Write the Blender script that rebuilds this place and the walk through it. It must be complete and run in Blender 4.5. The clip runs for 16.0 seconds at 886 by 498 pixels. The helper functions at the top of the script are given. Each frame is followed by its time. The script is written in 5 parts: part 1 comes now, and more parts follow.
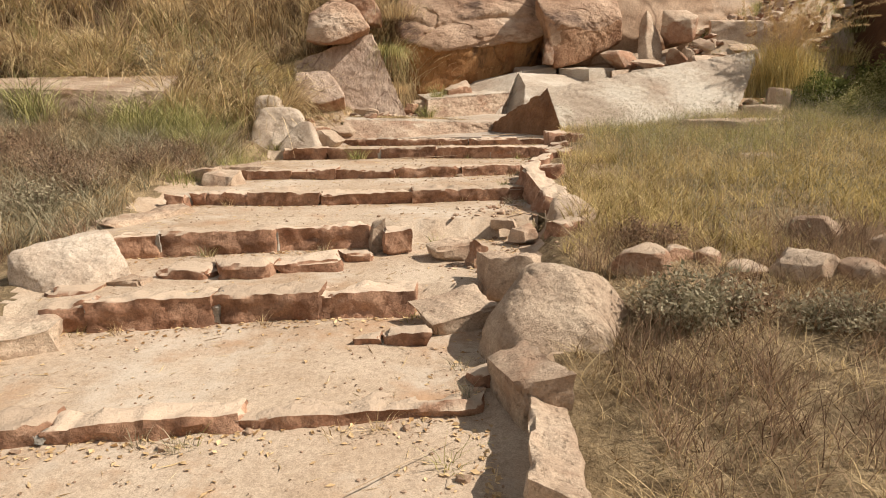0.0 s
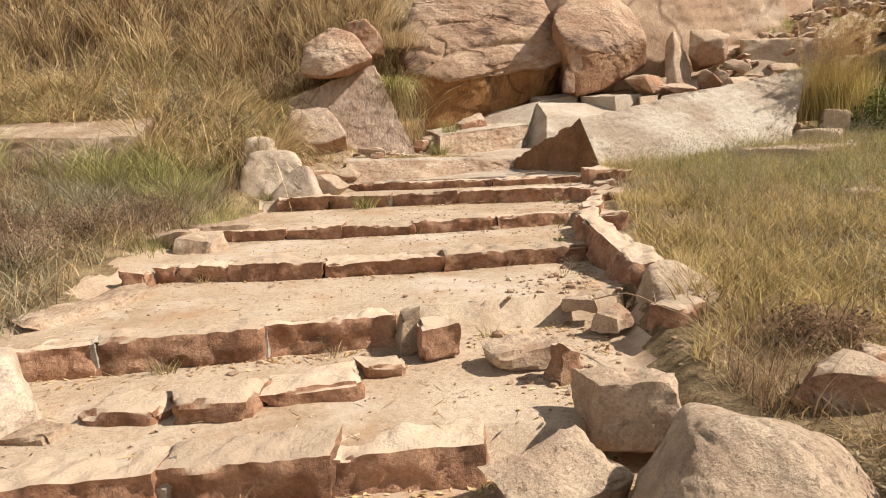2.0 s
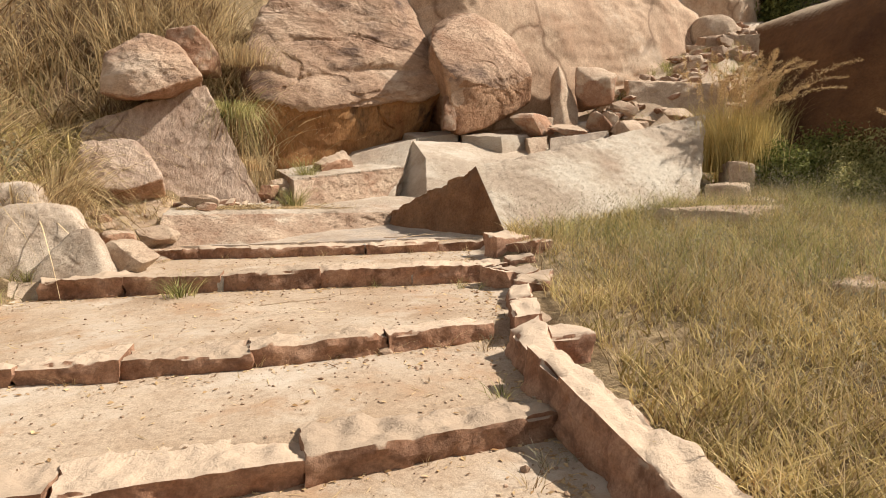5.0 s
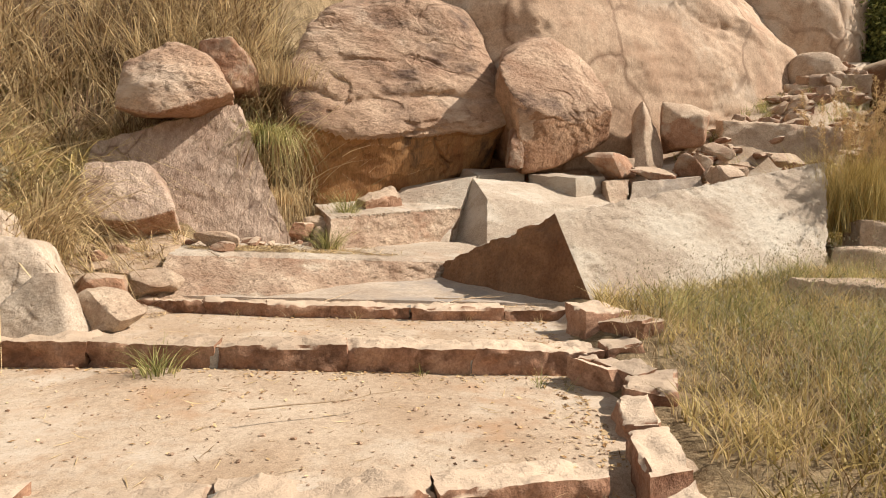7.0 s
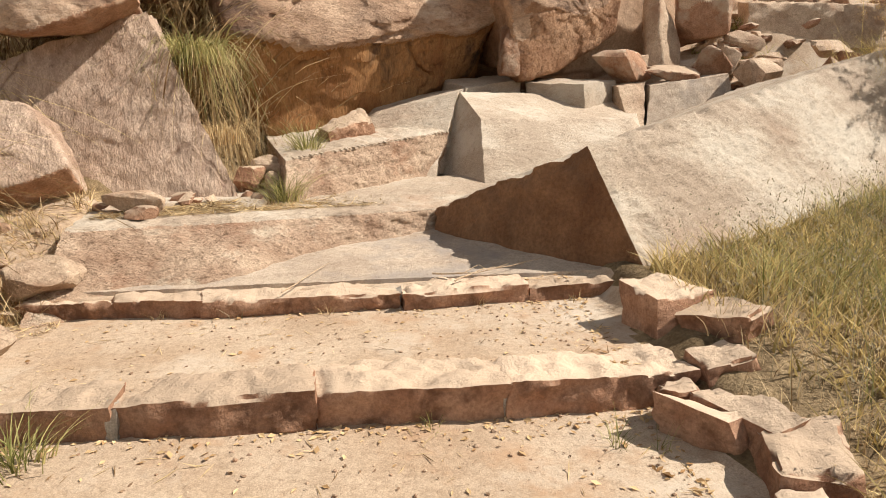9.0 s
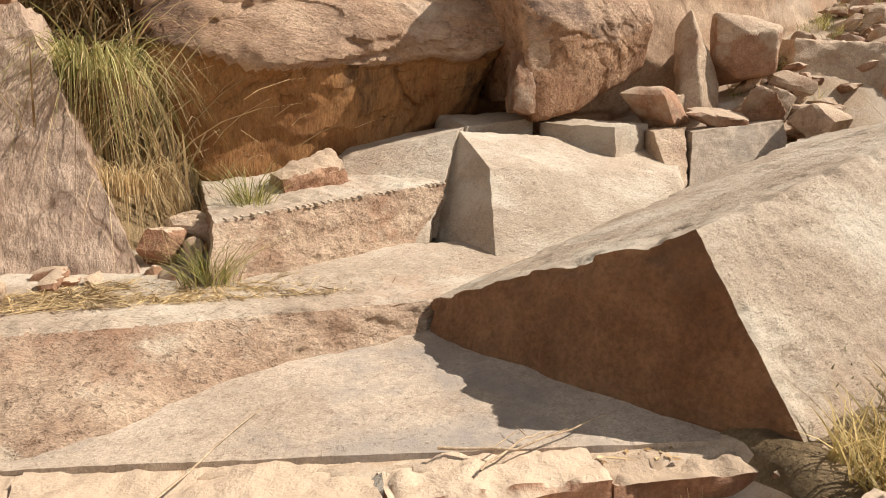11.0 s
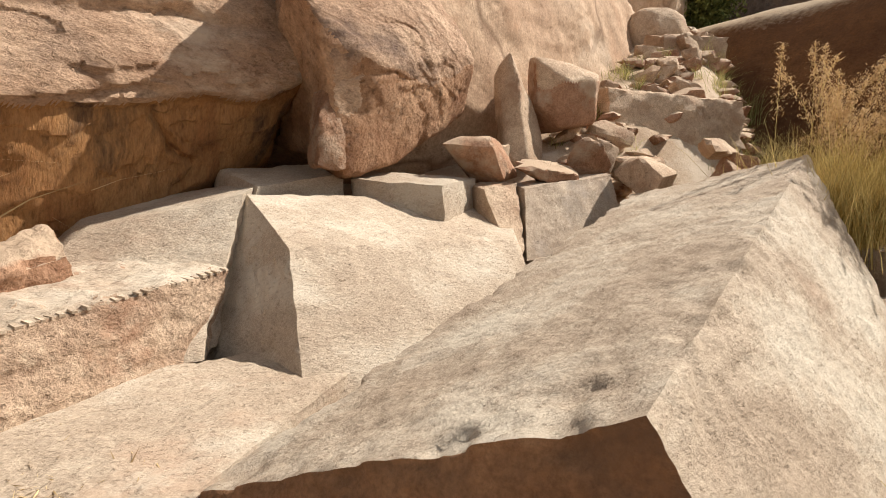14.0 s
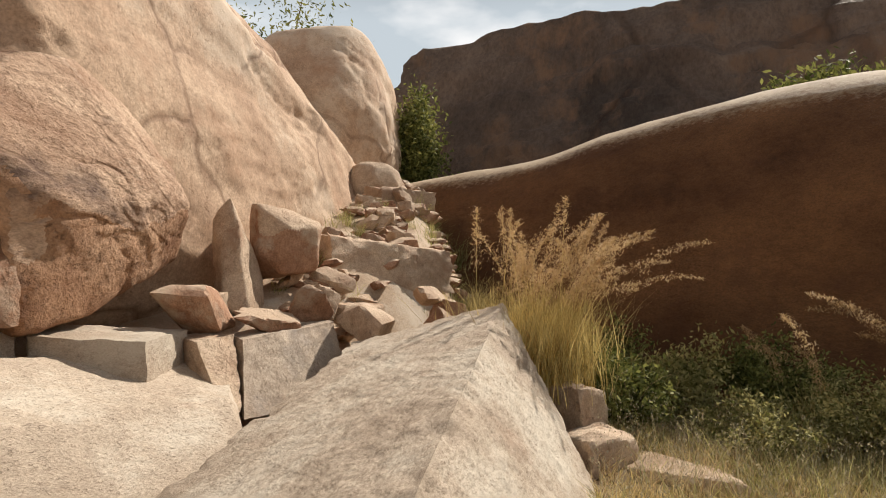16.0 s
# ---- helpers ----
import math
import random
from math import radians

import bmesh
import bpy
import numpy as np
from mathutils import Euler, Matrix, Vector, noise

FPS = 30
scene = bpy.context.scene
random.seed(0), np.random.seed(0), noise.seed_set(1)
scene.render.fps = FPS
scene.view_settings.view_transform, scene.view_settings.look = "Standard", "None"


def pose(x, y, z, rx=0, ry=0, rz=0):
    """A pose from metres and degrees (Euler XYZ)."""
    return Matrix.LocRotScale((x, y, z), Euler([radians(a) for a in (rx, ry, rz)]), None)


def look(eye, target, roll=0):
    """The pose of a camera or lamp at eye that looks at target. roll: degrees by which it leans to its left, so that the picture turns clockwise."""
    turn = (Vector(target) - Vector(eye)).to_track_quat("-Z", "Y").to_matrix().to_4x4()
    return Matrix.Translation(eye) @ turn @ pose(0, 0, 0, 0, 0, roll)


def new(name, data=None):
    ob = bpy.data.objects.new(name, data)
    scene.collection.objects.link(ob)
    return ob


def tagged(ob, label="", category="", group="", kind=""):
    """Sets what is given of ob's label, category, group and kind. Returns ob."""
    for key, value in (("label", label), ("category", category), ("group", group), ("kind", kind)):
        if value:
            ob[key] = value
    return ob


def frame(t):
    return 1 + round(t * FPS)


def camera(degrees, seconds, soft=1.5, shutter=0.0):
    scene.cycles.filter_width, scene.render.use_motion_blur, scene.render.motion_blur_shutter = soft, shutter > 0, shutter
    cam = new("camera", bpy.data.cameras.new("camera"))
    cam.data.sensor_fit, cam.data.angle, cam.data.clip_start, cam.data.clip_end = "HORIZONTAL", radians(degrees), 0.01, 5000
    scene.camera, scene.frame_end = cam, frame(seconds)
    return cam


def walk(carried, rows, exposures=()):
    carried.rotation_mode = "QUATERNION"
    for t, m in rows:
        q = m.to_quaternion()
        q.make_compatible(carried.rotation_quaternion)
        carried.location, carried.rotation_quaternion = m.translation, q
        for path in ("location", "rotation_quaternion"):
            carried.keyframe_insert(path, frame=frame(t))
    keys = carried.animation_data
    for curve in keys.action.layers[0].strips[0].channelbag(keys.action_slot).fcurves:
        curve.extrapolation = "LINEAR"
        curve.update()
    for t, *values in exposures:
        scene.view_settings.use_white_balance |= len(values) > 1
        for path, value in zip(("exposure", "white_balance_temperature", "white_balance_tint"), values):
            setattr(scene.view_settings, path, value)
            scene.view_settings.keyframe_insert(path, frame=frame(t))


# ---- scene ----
cam = camera(69.4, 16.0, soft=1.0)
METRES, EYE, TILT, LEAN, TURN = 11.2, 1.5, 6.0, -4.0, 0.0
ROWS = [
    (0.0, 0.0, 0.0, 0.0, -1.56, -17.9, 4.83),
    (0.5, -0.0081, 0.0363, 0.0036, 1.04, -16.49, 6.03),
    (1.0, -0.0183, 0.0662, -0.0007, -1.97, -18.19, 6.88),
    (1.5, -0.0197, 0.1024, -0.0039, -0.74, -15.32, 7.51),
    (2.0, -0.0267, 0.1443, -0.0069, -2.15, -15.02, 6.67),
    (2.5, -0.0327, 0.1753, 0.0018, -10.02, -18.64, 5.72),
    (3.0, -0.0302, 0.2104, -0.0052, -10.55, -12.72, 3.96),
    (3.5, -0.0254, 0.2508, -0.0018, -9.09, -12.55, 3.86),
    (6.0, -0.0105, 0.4373, -0.0033, -18.75, -14.39, 2.39),
    (6.5, 0.0017, 0.4746, -0.0033, -17.26, -10.27, 0.84),
    (7.0, -0.0015, 0.5045, -0.0109, -10.07, -10.32, 1.66),
    (7.5, 0.0024, 0.5343, 0.0024, -14.98, -16.78, 3.61),
    (8.0, 0.0099, 0.57, -0.0082, -16.14, -15.95, 3.53),
    (8.5, 0.0105, 0.6116, -0.0093, -9.24, -16.52, 4.43),
    (9.0, 0.0117, 0.6498, -0.004, -13.12, -19.16, 4.44),
    (9.5, 0.0225, 0.6834, -0.008, -13.1, -14.05, 2.38),
    (10.0, 0.0281, 0.7249, -0.0102, -14.96, -14.27, 2.26),
    (12.5, 0.0506, 0.9183, -0.0218, -13.93, -18.81, 3.68),
    (13.0, 0.062, 0.9315, -0.0158, -3.64, -15.68, 1.77),
    (13.5, 0.0714, 0.9327, -0.0125, -13.5, -14.54, 1.47),
    (14.0, 0.0769, 0.9312, -0.0115, -32.17, -13.56, 0.26),
    (14.5, 0.0837, 0.9291, -0.0096, -45.08, -10.35, -2.26),
    (15.0, 0.0862, 0.9308, -0.0061, -52.01, -7.91, -2.16),
    (15.5, 0.087, 0.9311, -0.002, -55.22, -3.44, -3.37),
    (16.0, 0.088, 0.9321, 0.0013, -55.67, -1.33, -2.11),
]
walk(cam, [(t, pose(0, 0, EYE, TILT, LEAN, TURN) @ pose(METRES * x, METRES * y, METRES * z, 90 + pitch, roll, yaw)) for t, x, y, z, yaw, pitch, roll in ROWS],
     [(0.0, 0.36), (1.0, 0.48), (3.5, 0.44), (7.0, 0.48), (9.5, 0.52), (12.5, 0.50), (14.5, 0.58), (15.5, 0.56), (16.0, 0.36)])

# ---- light ----
SUN_AZ, SUN_EL = -5.0, 44.0   # degrees from +x towards +y, degrees above the horizon
world = bpy.data.worlds.new("sky")
scene.world = world
world.use_nodes = True
wt = world.node_tree
wt.nodes.clear()
w_out, w_bg, w_sky = wt.nodes.new("ShaderNodeOutputWorld"), wt.nodes.new("ShaderNodeBackground"), wt.nodes.new("ShaderNodeTexSky")
w_sky.sky_type, w_sky.sun_disc = "NISHITA", False
w_sky.sun_elevation, w_sky.sun_rotation = radians(SUN_EL), radians(90 - SUN_AZ)
w_sky.air_density, w_sky.dust_density = 1.0, 1.5
w_co, w_map, w_noise, w_ramp, w_mix = (wt.nodes.new(n) for n in ("ShaderNodeTexCoord", "ShaderNodeMapping", "ShaderNodeTexNoise", "ShaderNodeValToRGB", "ShaderNodeMixRGB"))
w_map.inputs["Scale"].default_value = (1.0, 1.0, 2.6)
w_noise.inputs["Scale"].default_value, w_noise.inputs["Detail"].default_value = 2.6, 6
w_ramp.color_ramp.elements[0].position, w_ramp.color_ramp.elements[1].position = 0.50, 0.62
w_mix.inputs["Color2"].default_value = (52, 52, 52, 1)
for a, b in ((w_co.outputs["Generated"], w_map.inputs["Vector"]), (w_map.outputs[0], w_noise.inputs["Vector"]), (w_noise.outputs["Fac"], w_ramp.inputs[0]),
             (w_ramp.outputs[0], w_mix.inputs["Fac"]), (w_sky.outputs[0], w_mix.inputs["Color1"]), (w_mix.outputs[0], w_bg.inputs["Color"]), (w_bg.outputs[0], w_out.inputs[0])):
    wt.links.new(a, b)
w_sep, w_haze, w_hmix = wt.nodes.new("ShaderNodeSeparateXYZ"), wt.nodes.new("ShaderNodeValToRGB"), wt.nodes.new("ShaderNodeMixRGB")
w_haze.color_ramp.elements[0].position, w_haze.color_ramp.elements[1].position = 0.42, 0.62
w_haze.color_ramp.elements[0].color, w_haze.color_ramp.elements[1].color = (0.85, 0.85, 0.85, 1), (0, 0, 0, 1)
w_hmix.inputs["Color2"].default_value = (36, 40, 43, 1)
wt.links.new(w_co.outputs["Generated"], w_sep.inputs[0])
wt.links.new(w_sep.outputs["Z"], w_haze.inputs[0])
wt.links.new(w_haze.outputs[0], w_hmix.inputs["Fac"])
wt.links.new(w_sky.outputs[0], w_hmix.inputs["Color1"])
wt.links.new(w_hmix.outputs[0], w_mix.inputs["Color1"])
w_bg.inputs["Strength"].default_value = 0.0145
sun = new("sun", bpy.data.lights.new("sun", "SUN"))
sun.data.energy, sun.data.angle, sun.data.color = 5.0, radians(0.55), (1.0, 0.925, 0.82)
sun_way = Vector((math.cos(radians(SUN_EL)) * math.cos(radians(SUN_AZ)), math.cos(radians(SUN_EL)) * math.sin(radians(SUN_AZ)), math.sin(radians(SUN_EL))))
sun.matrix_world = look(sun_way * 60, (0, 0, 0))


# ---- materials ----
def mat(name, low, high, scale=3.0, rough=0.85, bump=0.3, grain=60.0, stain=None, stain_scale=1.2, stain_at=(0.5, 0.68), crack=0.0, stretch=(1, 1, 1), vary=0.12, island=False, bump_size=0.02, dust_lit_top=None, pits=0.0, veil=None, veil_scale=0.7, veil_at=(0.5, 0.62), mottle=0.42):
    """A mottled surface: two colours at a broad scale, fine grain, stains with ragged edges, cracks, relief, and a slight change from piece to piece."""
    m = bpy.data.materials.new(name)
    m.use_nodes = True
    t = m.node_tree
    bsdf = t.nodes["Principled BSDF"]
    bsdf.inputs["Roughness"].default_value = rough
    bsdf.inputs["Specular IOR Level"].default_value = 0.25
    geo, mp = t.nodes.new("ShaderNodeNewGeometry"), t.nodes.new("ShaderNodeMapping")
    mp.inputs["Scale"].default_value = stretch
    t.links.new(geo.outputs["Position"], mp.inputs["Vector"])

    def tex(s, d=5, r=0.6):
        n = t.nodes.new("ShaderNodeTexNoise")
        n.inputs["Scale"].default_value, n.inputs["Detail"].default_value, n.inputs["Roughness"].default_value = s, d, r
        t.links.new(mp.outputs[0], n.inputs["Vector"])
        return n.outputs["Fac"]

    def ramp(fac, a, b, lo=(0, 0, 0, 1), hi=(1, 1, 1, 1)):
        n = t.nodes.new("ShaderNodeValToRGB")
        n.color_ramp.elements[0].position, n.color_ramp.elements[1].position = a, b
        n.color_ramp.elements[0].color, n.color_ramp.elements[1].color = lo, hi
        t.links.new(fac, n.inputs[0])
        return n.outputs[0]

    def mix(kind, fac, a, b):
        n = t.nodes.new("ShaderNodeMixRGB")
        n.blend_type = kind
        for s, v in zip(n.inputs, (fac, a, b)):
            if hasattr(v, "links"):
                t.links.new(v, s)
            else:
                s.default_value = v
        return n.outputs[0]

    col = ramp(tex(scale), 0.33, 0.68, (*low, 1), (*high, 1))
    fine = tex(grain, 5, 0.75)
    col = mix("MULTIPLY", 0.65, col, ramp(fine, 0.34, 0.60, (0.55, 0.52, 0.5, 1), (1.12, 1.1, 1.08, 1)))
    col = mix("MULTIPLY", mottle, col, ramp(tex(grain * 0.22, 6, 0.75), 0.36, 0.56, (0.58, 0.53, 0.49, 1), (1.1, 1.1, 1.1, 1)))
    if stain:
        col = mix("MIX", ramp(tex(stain_scale, 7, 0.68), *stain_at), col, (*stain, 1))
    if veil:
        col = mix("MIX", ramp(tex(veil_scale, 8, 0.72), *veil_at), col, (*veil, 1))
    height = tex(grain * 0.3, 6, 0.7)
    if crack:
        v = t.nodes.new("ShaderNodeTexVoronoi")
        v.feature = "DISTANCE_TO_EDGE"
        v.inputs["Scale"].default_value = crack
        warp = t.nodes.new("ShaderNodeVectorMath")
        warp.operation = "ADD"
        wn = t.nodes.new("ShaderNodeTexNoise")
        wn.inputs["Scale"].default_value = crack * 2.3
        t.links.new(mp.outputs[0], wn.inputs["Vector"])
        t.links.new(mp.outputs[0], warp.inputs[0])
        t.links.new(wn.outputs["Color"], warp.inputs[1])
        t.links.new(warp.outputs[0], v.inputs["Vector"])
        line = ramp(v.outputs["Distance"], 0.0, 0.03)
        gate = ramp(tex(crack * 0.8, 2), 0.44, 0.58)
        line = mix("LIGHTEN", 1.0, line, gate)
        col = mix("MULTIPLY", 0.7, col, mix("MIX", line, (0.35, 0.27, 0.22, 1), (1, 1, 1, 1)))
        height = mix("MULTIPLY", 0.8, height, line)
    if pits:
        spots = ramp(tex(pits, 4, 0.75), 0.34, 0.42)
        col = mix("MULTIPLY", 0.4, col, mix("MIX", spots, (0.5, 0.42, 0.36, 1), (1, 1, 1, 1)))
        height = mix("MULTIPLY", 0.7, height, spots)
    # Paler upward faces: settled dust, and lit tops set off from shaded sides.
    if dust_lit_top:
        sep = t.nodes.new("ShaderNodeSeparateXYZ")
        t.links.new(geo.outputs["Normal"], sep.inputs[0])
        top_mask = t.nodes.new("ShaderNodeMath")
        top_mask.operation = "MULTIPLY_ADD"
        top_mask.inputs[1].default_value = 0.35
        t.links.new(tex(9, 5, 0.7), top_mask.inputs[0])
        t.links.new(sep.outputs["Z"], top_mask.inputs[2])
        col = mix("MIX", ramp(top_mask.outputs[0], 0.80, 1.0), col, (*dust_lit_top, 1))
    if island:
        rnd = geo.outputs["Random Per Island"]
    else:
        rnd = t.nodes.new("ShaderNodeObjectInfo").outputs["Random"]
    col = mix("MULTIPLY", 1.0, col, ramp(rnd, 0, 1, (1 - vary, 1 - vary * 1.15, 1 - vary * 1.3, 1), (1 + vary * 0.7, 1 + vary * 0.6, 1 + vary * 0.5, 1)))
    t.links.new(col, bsdf.inputs["Base Color"])
    bp = t.nodes.new("ShaderNodeBump")
    bp.inputs["Strength"].default_value, bp.inputs["Distance"].default_value = bump, bump_size
    t.links.new(height, bp.inputs["Height"])
    t.links.new(bp.outputs[0], bsdf.inputs["Normal"])
    return m


M_PALE = mat("pale_granite", (0.40, 0.28, 0.195), (0.65, 0.52, 0.39), 2.2, grain=70, bump=0.8, stain=(0.36, 0.22, 0.14), stain_scale=1.9, stain_at=(0.54, 0.70), pits=26, bump_size=0.03)
M_QUARRY = mat("split_quarry_granite", (0.43, 0.345, 0.265), (0.59, 0.505, 0.405), 1.1, grain=75, bump=0.8, mottle=0.24, stain=(0.43, 0.295, 0.21), stain_scale=0.8, stain_at=(0.57, 0.76), stretch=(0.8, 1.2, 1.4), pits=40, bump_size=0.02, veil=(0.585, 0.52, 0.43), veil_scale=1.1, veil_at=(0.48, 0.66))
M_CHISEL = mat("rough_chiselled_granite", (0.36, 0.235, 0.16), (0.60, 0.46, 0.34), 2.4, grain=60, bump=1.0, stain=(0.34, 0.175, 0.105), stain_scale=1.3, stain_at=(0.55, 0.72), stretch=(0.9, 1.1, 1.3), pits=22, bump_size=0.04, veil=(0.60, 0.50, 0.385), veil_scale=2.3, veil_at=(0.55, 0.68))
M_FLOOR = mat("grey_bare_granite", (0.42, 0.335, 0.26), (0.60, 0.505, 0.405), 1.5, grain=80, bump=0.6, stain=(0.33, 0.285, 0.25), stain_scale=1.3, stain_at=(0.5, 0.66), pits=30, bump_size=0.02)
M_SLAB = mat("streaked_grey_slab", (0.36, 0.25, 0.185), (0.60, 0.475, 0.375), 1.6, grain=60, bump=0.9, stain=(0.27, 0.175, 0.13), stain_scale=1.6, stain_at=(0.54, 0.66), stretch=(1.5, 1, 0.7), pits=22, crack=0.8, bump_size=0.03)
# Brown split face, its colour darkened further to stand for shade.
M_FIN = mat("brown_stain_and_shade_face", (0.17, 0.08, 0.038), (0.36, 0.20, 0.105), 1.6, grain=40, bump=0.8, stain=(0.15, 0.085, 0.05), stain_scale=1.4, stain_at=(0.5, 0.7), bump_size=0.04)
M_WARM = mat("weathered_sandstone", (0.35, 0.21, 0.135), (0.61, 0.445, 0.32), 1.1, grain=45, bump=0.9, stain=(0.15, 0.095, 0.07), stain_scale=0.9, stain_at=(0.54, 0.67), pits=16, crack=0.55, stretch=(1, 1, 1.8), bump_size=0.04, veil=(0.60, 0.455, 0.34), veil_scale=0.8, veil_at=(0.56, 0.66))
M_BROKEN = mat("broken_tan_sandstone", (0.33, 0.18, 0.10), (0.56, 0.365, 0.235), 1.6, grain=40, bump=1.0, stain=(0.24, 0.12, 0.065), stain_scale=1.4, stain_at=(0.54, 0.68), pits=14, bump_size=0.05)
M_WHITE = mat("whitish_stone", (0.45, 0.355, 0.27), (0.61, 0.52, 0.42), 2.6, grain=70, bump=0.6, stain=(0.40, 0.30, 0.22), stain_scale=2.2, stain_at=(0.55, 0.7), pits=26)
M_CLIFF = mat("smooth_outcrop", (0.45, 0.30, 0.20), (0.63, 0.475, 0.34), 0.6, grain=34, bump=0.45, stain=(0.40, 0.225, 0.135), stain_scale=0.45, stain_at=(0.52, 0.70), crack=0.42, pits=12, bump_size=0.03, veil=(0.60, 0.49, 0.385), veil_scale=0.3, veil_at=(0.50, 0.66))
# Iron-stain orange that also holds the warmth of light bounced from the ground.
M_ORANGE = mat("iron_stain_and_bounce_underside", (0.28, 0.125, 0.048), (0.54, 0.305, 0.13), 1.1, grain=36, bump=0.8, stain=(0.10, 0.055, 0.032), stain_scale=1.1, stain_at=(0.53, 0.66), stretch=(1.8, 1.8, 0.5), pits=14, bump_size=0.05)
M_REDDISH = mat("reddish_stone", (0.28, 0.145, 0.085), (0.50, 0.315, 0.21), 3.0, grain=50, bump=1.0, stain=(0.46, 0.36, 0.27), stain_scale=2.4, stain_at=(0.52, 0.66), vary=0.2, bump_size=0.04, dust_lit_top=(0.54, 0.41, 0.30))
M_KERB = mat("kerb_stone", (0.27, 0.135, 0.08), (0.48, 0.30, 0.20), 4.0, grain=55, bump=0.8, stain=(0.17, 0.09, 0.055), stain_scale=5.0, stain_at=(0.5, 0.64), vary=0.2, bump_size=0.025, dust_lit_top=(0.55, 0.425, 0.315))
M_DARKROCK = mat("dark_varnished_rock", (0.07, 0.052, 0.042), (0.21, 0.15, 0.115), 0.35, grain=9, bump=0.9, stain=(0.22, 0.13, 0.08), stain_scale=0.5, stain_at=(0.54, 0.68), crack=0.16, stretch=(1, 1, 0.5), bump_size=0.2)
# Brown face darkened to stand for deep shade; the crest stays pale, as sunlit.
M_RIDGE = mat("brown_shade_darkened_whaleback", (0.09, 0.04, 0.017), (0.245, 0.125, 0.055), 0.4, grain=30, bump=0.6, stain=(0.12, 0.055, 0.028), stain_scale=0.5, stain_at=(0.52, 0.7), stretch=(1, 1, 1.6), bump_size=0.04, dust_lit_top=(0.56, 0.44, 0.31))
M_DIRT = mat("sandy_soil", (0.42, 0.30, 0.20), (0.575, 0.46, 0.345), 1.1, grain=120, bump=0.45, stain=(0.42, 0.265, 0.16), stain_scale=1.7, stain_at=(0.54, 0.68), vary=0, bump_size=0.016, pits=45, veil=(0.57, 0.475, 0.375), veil_scale=0.8, veil_at=(0.52, 0.66))
M_THATCH = mat("matted_dry_litter", (0.18, 0.125, 0.065), (0.46, 0.34, 0.195), 3.2, grain=60, bump=1.0, stain=(0.15, 0.10, 0.05), stain_scale=5.0, stain_at=(0.5, 0.62), vary=0, bump_size=0.05)
M_TOOTH = mat("fresh_chisel_cut", (0.46, 0.37, 0.28), (0.60, 0.50, 0.395), 8, grain=80, bump=0.4)
M_MORTAR = mat("grey_mortar", (0.30, 0.275, 0.235), (0.46, 0.42, 0.36), 8, grain=90, bump=0.8)


def leafmat(name, a, b, trans=0.33, rough=0.7):
    m = bpy.data.materials.new(name)
    m.use_nodes = True
    t = m.node_tree
    bsdf = t.nodes["Principled BSDF"]
    geo, r, n, mx = (t.nodes.new(k) for k in ("ShaderNodeNewGeometry", "ShaderNodeValToRGB", "ShaderNodeTexNoise", "ShaderNodeMath"))
    n.inputs["Scale"].default_value, n.inputs["Detail"].default_value = 2.6, 4
    t.links.new(geo.outputs["Position"], n.inputs["Vector"])
    mx.operation = "MULTIPLY_ADD"
    mx.inputs[1].default_value = 1.0
    t.links.new(geo.outputs["Random Per Island"], mx.inputs[0])
    half = t.nodes.new("ShaderNodeMath")
    half.operation = "MULTIPLY_ADD"
    half.inputs[1].default_value, half.inputs[2].default_value = 1.5, -0.75
    t.links.new(n.outputs["Fac"], half.inputs[0])
    t.links.new(half.outputs[0], mx.inputs[2])
    r.color_ramp.elements[0].color, r.color_ramp.elements[1].color = (*a, 1), (*b, 1)
    t.links.new(mx.outputs[0], r.inputs[0])
    t.links.new(r.outputs[0], bsdf.inputs["Base Color"])
    bsdf.inputs["Roughness"].default_value = rough
    bsdf.inputs["Specular IOR Level"].default_value = 0.2
    tr, add = t.nodes.new("ShaderNodeBsdfTranslucent"), t.nodes.new("ShaderNodeMixShader")
    t.links.new(r.outputs[0], tr.inputs["Color"])
    add.inputs[0].default_value = trans
    out = t.nodes["Material Output"]
    t.links.new(bsdf.outputs[0], add.inputs[1])
    t.links.new(tr.outputs[0], add.inputs[2])
    t.links.new(add.outputs[0], out.inputs["Surface"])
    return m


M_STRAW = leafmat("dry_straw", (0.16, 0.09, 0.035), (0.84, 0.65, 0.37))
M_FIELD = leafmat("yellow_green_weeds", (0.22, 0.165, 0.052), (0.76, 0.59, 0.27))
M_GREEN = leafmat("green_grass", (0.13, 0.135, 0.035), (0.60, 0.53, 0.23))
M_SAGE = leafmat("grey_green_herb", (0.19, 0.165, 0.095), (0.50, 0.43, 0.29))
M_BROWNWEED = leafmat("brown_dead_weed", (0.09, 0.05, 0.03), (0.46, 0.31, 0.195))
M_LEAF = leafmat("dark_green_leaves", (0.06, 0.075, 0.018), (0.33, 0.33, 0.10), 0.3)
M_PLUME = leafmat("golden_plume", (0.42, 0.27, 0.12), (0.70, 0.50, 0.27), 0.35)
M_GOLDGRASS = leafmat("golden_grass", (0.34, 0.25, 0.08), (0.84, 0.67, 0.29), 0.35)
M_LITTER = leafmat("fallen_leaves", (0.32, 0.18, 0.075), (0.74, 0.54, 0.30), 0.1)
M_BARK = mat("grey_brown_bark", (0.16, 0.11, 0.07), (0.30, 0.22, 0.15), 8, grain=80)
M_STICK = mat("bleached_dry_wood", (0.40, 0.30, 0.20), (0.58, 0.46, 0.33), 12, grain=90)


